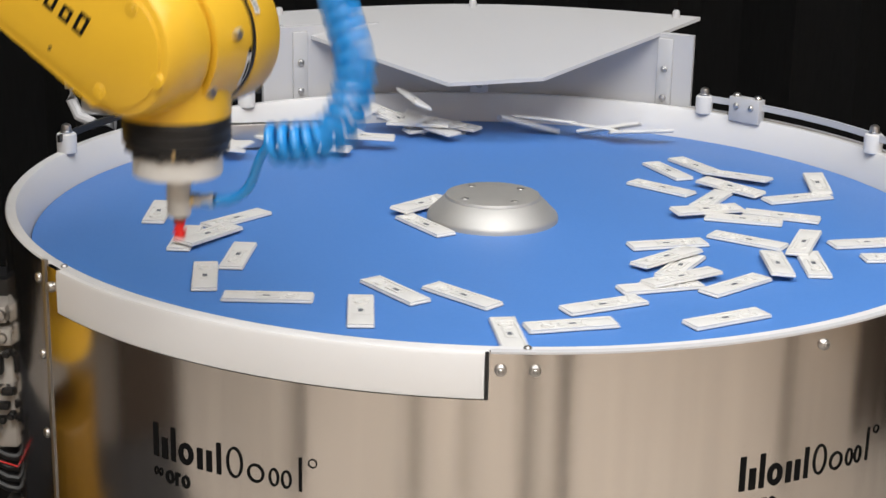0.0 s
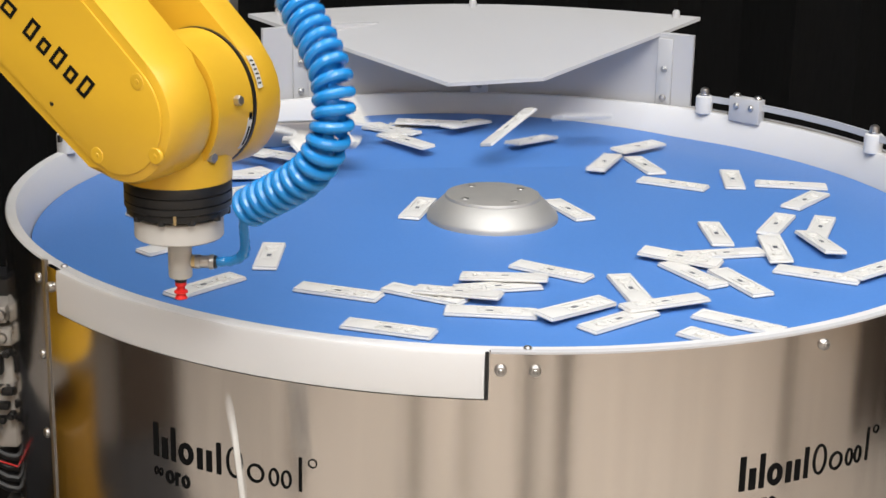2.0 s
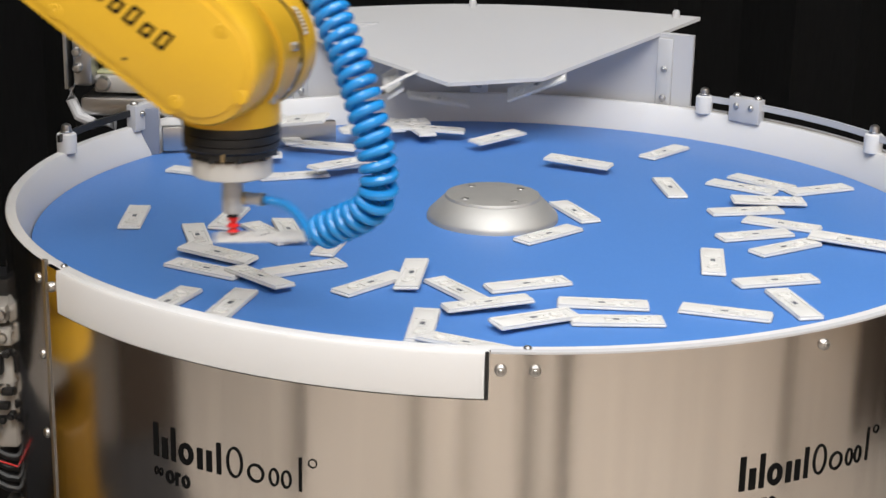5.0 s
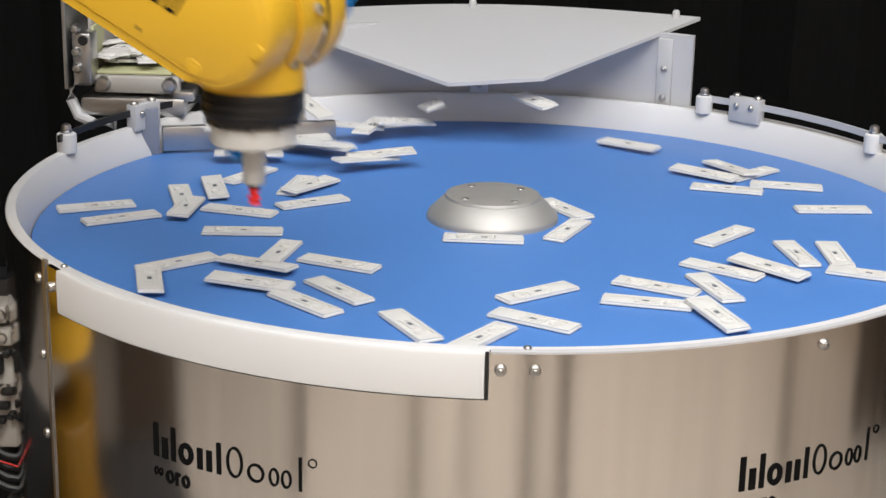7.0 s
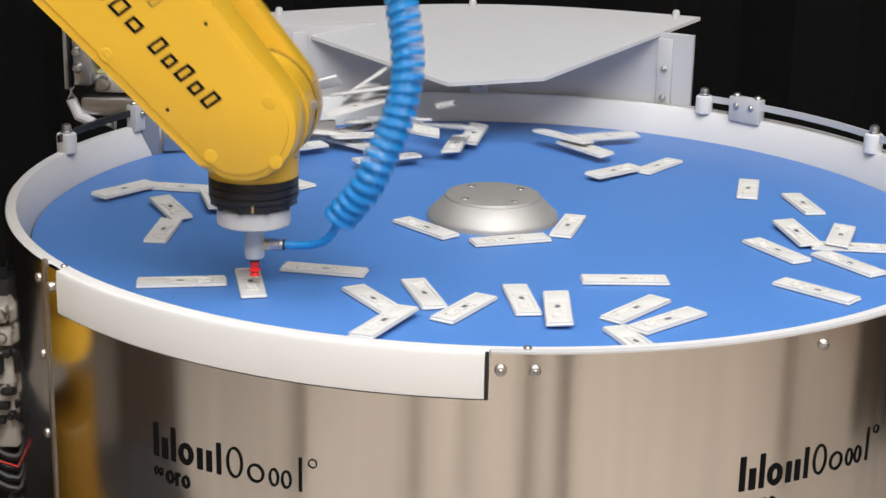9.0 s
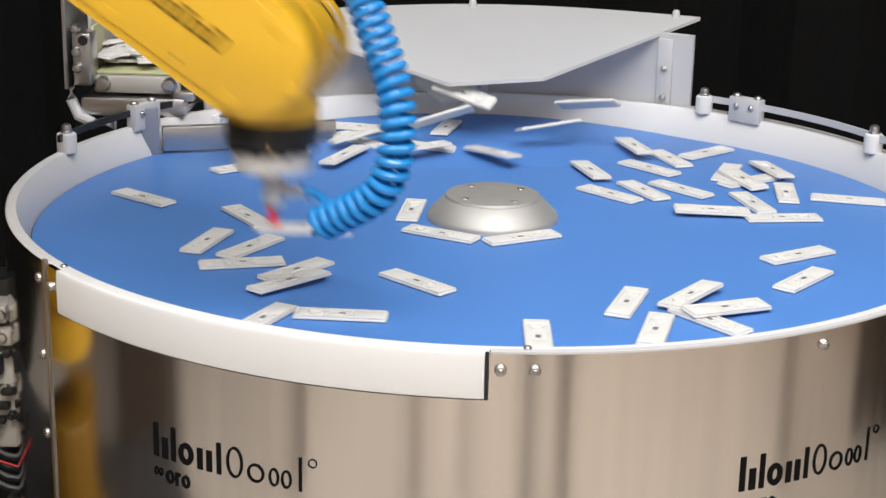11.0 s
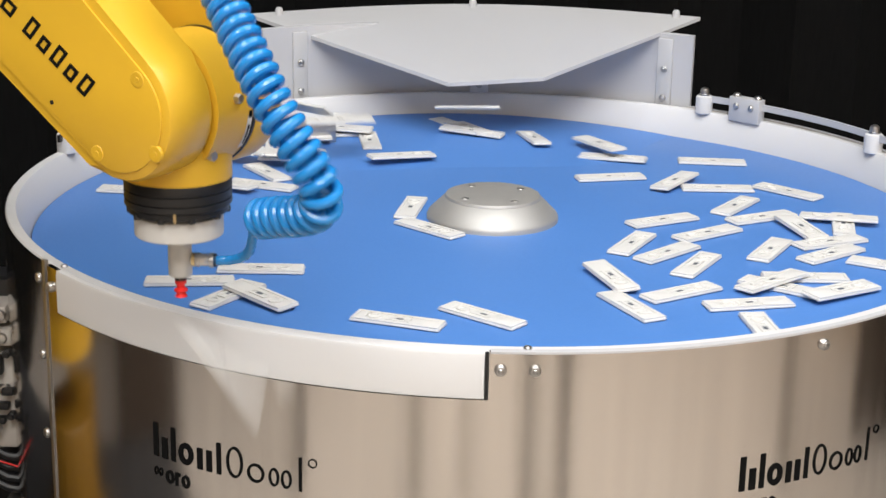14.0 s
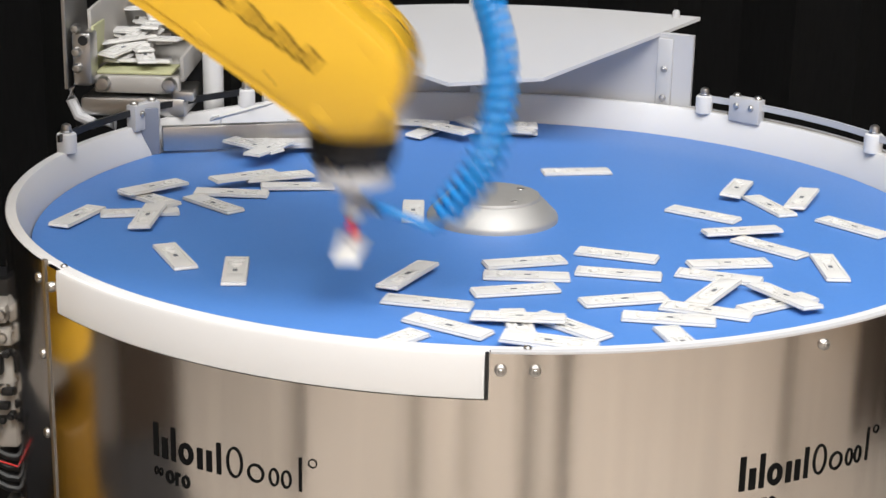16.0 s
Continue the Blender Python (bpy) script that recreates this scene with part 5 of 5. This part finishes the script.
    cassette_path(4, [(0.00, 1.73, 0.225, 189, 232, 0), (3.45, 14.99, 0.334, 139, 144, 0)])
    cassette_path(5, [(0.00, 2.86, 0.248, 215, 269, 0), (4.94, 12.60, 0.314, 174, 349, 0)], taken=(12.6, 12.9333))
    cassette_path(6, [(0.00, 3.16, 0.296, 222, 99, 0), (5.62, 16.00, 0.312, 190, 335, 0)])
    cassette_path(7, [(0.00, 3.77, 0.294, 236, 2, 0), (5.71, 16.00, 0.251, 192, 331, 0)])
    cassette_path(8, [(0.00, 4.40, 0.284, 251, 95, 0), (6.01, 16.00, 0.310, 199, 208, 0)])
    cassette_path(9, [(0.00, 0.40, 0.230, 252, 129, 0)], taken=(0.4, 0.7333))
    cassette_path(10, [(0.00, 5.00, 0.227, 265, 138, 0), (7.14, 16.00, 0.294, 225, 131, 0)])
    cassette_path(11, [(0.00, 5.35, 0.309, 273, 99, 0), (7.63, 16.00, 0.270, 237, 111, 0)])
    cassette_path(12, [(0.00, 1.50, 0.291, 282, 197, 0)], taken=(1.5, 1.9333))
    cassette_path(13, [(0.00, 2.60, 0.253, 290, 29, 0)], taken=(2.6, 2.9667))
    cassette_path(14, [(0.00, 6.67, 0.313, 304, 31, 0), (8.74, 15.90, 0.260, 262, 266, 0)], taken=(15.9, 99))
    cassette_path(15, [(0.00, 7.31, 0.203, 319, 244, 0), (9.23, 16.00, 0.249, 274, 3, 0)])
    cassette_path(16, [(0.00, 3.60, 0.229, 311, 213, 1)], taken=(3.6, 3.9667))
    cassette_path(17, [(0.00, 7.21, 0.262, 317, 44, 0), (9.19, 16.00, 0.343, 273, 66, 0)])
    cassette_path(18, [(0.00, 7.80, 0.264, 331, 90, 1), (9.86, 16.00, 0.290, 289, 114, 0)])
    cassette_path(19, [(0.00, 8.05, 0.287, 336, 270, 0), (9.90, 16.00, 0.210, 290, 31, 0)])
    cassette_path(20, [(0.00, 8.45, 0.271, 346, 251, 1), (10.18, 16.00, 0.139, 296, 33, 0)])
    cassette_path(21, [(0.00, 8.45, 0.224, 346, 149, 0), (10.09, 16.00, 0.175, 294, 195, 0)])
    cassette_path(22, [(0.00, 9.18, 0.223, 3, 348, 0), (10.71, 16.00, 0.246, 309, 212, 0)])
    cassette_path(23, [(0.00, 6.30, 0.195, 9, 23, 1)], taken=(6.3, 6.7))
    cassette_path(24, [(0.00, 9.95, 0.216, 21, 243, 0), (11.56, 16.00, 0.150, 328, 178, 0)])
    cassette_path(25, [(0.00, 4.75, 0.260, 6, 342, 0)], taken=(4.75, 5.25))
    cassette_path(26, [(0.00, 9.82, 0.298, 18, 24, 0), (11.36, 16.00, 0.269, 324, 255, 1)])
    cassette_path(27, [(0.00, 10.23, 0.251, 27, 318, 1), (11.75, 16.00, 0.241, 333, 178, 0)])
    cassette_path(28, [(0.00, 7.30, 0.250, 47, 115, 0)], taken=(7.3, 7.7))
    cassette_path(29, [(0.00, 11.01, 0.288, 46, 120, 0), (12.79, 16.00, 0.244, 357, 150, 0)])
    cassette_path(30, [(0.00, 10.50, 0.284, 34, 149, 1), (12.14, 16.00, 0.229, 342, 26, 0)])
    cassette_path(31, [(0.00, 8.68, 0.324, 351, 15, 0), (10.19, 16.00, 0.293, 296, 150, 0)])
    cassette_path(32, [(0.00, 8.40, 0.352, 345, 188, 0), (9.98, 16.00, 0.332, 292, 3, 1)])
    cassette_path(33, [(0.00, 2.78, 0.069, 213, 126, 0)])
    cassette_path(34, [(0.00, 0.59, 0.067, 162, 54, 1)])
    cassette_path(35, [(0.00, 10.60, 0.196, 36, 141, 0), (12.50, 16.00, 0.301, 350, 106, 0)])
    cassette_path(36, [(0.00, 10.10, 0.339, 24, 268, 1), (11.66, 16.00, 0.308, 331, 135, 1)])
    cassette_path(37, [(0.00, 6.71, 0.231, 305, 20, 0), (8.91, 16.00, 0.199, 266, 259, 1)])
    cassette_path(38, [(0.00, 7.34, 0.187, 320, 223, 1), (9.43, 16.00, 0.297, 279, 163, 0)])
    cassette_path(39, [(0.00, 7.97, 0.165, 334, 17, 0), (9.87, 16.00, 0.281, 289, 189, 1)])
    cassette_path(40, [(0.22, 8.20, 0.302, 63, 103, 0)], taken=(8.2, 8.6))
    cassette_path(41, [(0.47, 12.01, 0.073, 69, 343, 0)])
    cassette_path(42, [(0.65, 12.19, 0.318, 73, 221, 0), (13.84, 16.00, 0.190, 22, 342, 0)])
    cassette_path(43, [(0.99, 9.10, 0.279, 81, 135, 0)], taken=(9.1, 9.5))
    cassette_path(44, [(1.13, 12.66, 0.216, 84, 22, 0), (14.21, 16.00, 0.296, 30, 263, 1)])
    cassette_path(45, [(1.83, 13.36, 0.257, 101, 153, 0), (16.27, 16.00, 0.187, 79, 205, 0)])
    cassette_path(46, [(2.10, 10.05, 0.308, 107, 95, 1)], taken=(10.05, 10.35))
    cassette_path(47, [(2.15, 13.69, 0.229, 108, 318, 0)])
    cassette_path(48, [(2.50, 14.04, 0.255, 117, 93, 0)])
    cassette_path(49, [(2.96, 14.50, 0.232, 127, 130, 0)])
    cassette_path(50, [(3.19, 14.72, 0.076, 133, 51, 0)])
    cassette_path(51, [(3.73, 10.90, 0.268, 145, 84, 0)], taken=(10.9, 11.2))
    cassette_path(52, [(5.58, 16.00, 0.071, 189, 287, 0)])
    cassette_path(53, [(6.20, 16.00, 0.301, 203, 284, 1)])
    cassette_path(54, [(6.21, 13.60, 0.264, 203, 132, 1)], taken=(13.6, 13.9667))
    cassette_path(55, [(10.67, 16.00, 0.344, 308, 301, 0)])
    cassette_path(56, [(10.81, 16.00, 0.295, 311, 189, 0)])
    cassette_path(57, [(11.08, 16.00, 0.189, 317, 186, 0)])
    cassette_path(58, [(11.10, 16.00, 0.292, 318, 176, 0)])
    cassette_path(59, [(11.59, 16.00, 0.310, 329, 229, 0)])
    cassette_path(60, [(13.14, 16.00, 0.218, 5, 206, 1)])
    cassette_path(61, [(13.49, 16.00, 0.316, 14, 146, 0)])
    cassette_path(62, [(14.09, 16.00, 0.260, 28, 306, 0)])
    cassette_path(63, [(14.60, 16.00, 0.254, 40, 86, 1)])
    # disc
    walk(disc, [(0.5 * k, pose(0, 0, 0, 0, 0, -TURN * 0.5 * k)) for k in range(33)])
    # strokes under the membrane
    strokes = (0.95, 1.5, 2.05, 2.6, 3.05, 3.5, 4.05, 4.6, 5.2, 5.8, 6.5, 7.1, 7.65, 8.25, 8.75, 9.25, 9.9, 10.6, 11.0, 11.5, 11.95, 12.6 - 0.25, 13.0, 13.6, 14.05, 14.5, 15.0 - 0.05, 15.5)
    rows = [(0.0, pose(0, 0, -0.014))]
    for s in strokes:
        rows += [(s - 0.14, pose(0, 0, -0.014)), (s - 0.04, pose(0, 0, 0)), (s + 0.04, pose(0, 0, 0)), (s + 0.14, pose(0, 0, -0.014))]
    walk(bulge, rows + [(16.0, pose(0, 0, -0.014))])
    # arm
    base = Matrix.Translation((-BASE.x, -BASE.y, 0.30))
    keys = {n: [] for n in ("turret", "upper", "fore", "wrist", "tool")}
    for k in range(321):
        t = k * 0.05
        tip, yaw = between(ARM, t)
        w, head, down = joints(tip)
        h = Matrix.Rotation(head, 4, "Z")
        elbow = w - h @ Vector((FORE * math.cos(down), 0, -FORE * math.sin(down)))
        sh = Vector((BASE.x, BASE.y, SHOULDER_Z)) + h @ Vector((OFFSET, 0, 0))
        v = h.inverted() @ (elbow - sh)
        lift = math.atan2(v.z, v.x)
        keys["turret"].append((t, base @ Matrix.Translation((BASE.x, BASE.y, SHOULDER_Z)) @ h))
        keys["upper"].append((t, base @ Matrix.Translation(sh) @ h @ Matrix.Rotation(-lift, 4, "Y")))
        keys["fore"].append((t, base @ Matrix.Translation(elbow) @ h @ Matrix.Rotation(down, 4, "Y")))
        keys["wrist"].append((t, base @ Matrix.Translation(w) @ h))
        keys["tool"].append((t, base @ Matrix.Translation(w - Vector((0, 0, TOOL_DROP))) @ Matrix.Rotation(radians(yaw), 4, "Z")))
    for ob, n in ((turret, "turret"), (upper_arm, "upper"), (forearm, "fore"), (wrist, "wrist"), (tool, "tool")):
        walk(ob, keys[n])
    # hose
    rows = [[] for _ in range(COILS + LINKS)]
    for k in range(161):
        t = k * 0.1
        i = max(j for j in range(len(HANG)) if HANG[j][0] <= t + 1e-6)
        (t0, p0), (t1, p1) = HANG[i], HANG[min(i + 1, len(HANG) - 1)]
        f = (t - t0) / (t1 - t0) if t1 > t0 else 0.0
        q = [a.lerp(b, f) for a, b in zip(p0, p1)]
        tip, yaw = between(ARM, t)
        out = Vector((math.cos(radians(yaw)), math.sin(radians(yaw)), 0))
        port = tip + Vector((0, 0, WRIST_UP - TOOL_DROP - 0.0895)) + out * 0.021
        reach = max(0.028, (q[0] - port).length * 0.55)
        c1, c2 = port + out * reach, q[0] + (q[0] - q[1]).normalized() * reach * 0.5 + Vector((0, 0, -0.3 * reach))
        bend = [(1 - f) ** 3 * port + 3 * f * (1 - f) ** 2 * c1 + 3 * f * f * (1 - f) * c2 + f**3 * q[0] for f in [n / 8 for n in range(9)]]
        lead = coil_path(bend, LINKS)
        for j, (at, d) in enumerate(lead):
            rows[j].append((t, aim(at, d)))
        span = sum((b - a).length for a, b in zip(q, q[1:]))
        rest = max(0.02, 0.252 - span)
        q.append(q[-1] + ((q[-1] - q[-2]).normalized() * 0.5 + Vector((-0.3, 0.1, 0.8))).normalized() * rest)
        for j, (at, d) in enumerate(coil_path(q, COILS)):
            rows[LINKS + j].append((t, aim(at, d)))
    for ob, r in zip(link_parts + coil_parts, rows):
        walk(ob, r)
    # cassettes
    for i, (seed, rides, taken) in enumerate(CASSETTES):
        rows = cassette_rows(seed, rides, taken)
        ob = master if i == 0 else copy_thing(master, rows[0][1])
        PIECES.append((ob, rows))
    for k in range(13):
        rows = pile_rows(100 + k)
        PIECES.append((copy_thing(master, rows[0][1]), rows))
    landings = (
        (15.26, (-0.312, 0.049), 52, 1),
        (15.43, (-0.240, 0.048), 4, 0),
        (15.50, (-0.359, -0.043), 78, 0),
        (15.53, (-0.233, 0.086), 40, 2),
        (15.62, (-0.183, 0.079), 14, 0),
        (15.60, (-0.204, 0.101), 33, 1),
    )
    for k, (go, end, yaw, layer) in enumerate(landings):
        rows = falling_rows(200 + k, go, end, yaw, layer)
        PIECES.append((copy_thing(master, rows[0][1]), rows))
    for m in SPARES:
        tagged(copy_thing(master, m), "white plastic test cassette lying on the feeder trough", group="spare cassettes on the trough")
    for ob, rows in PIECES:
        walk(ob, rows)


PIECES = []
motions()
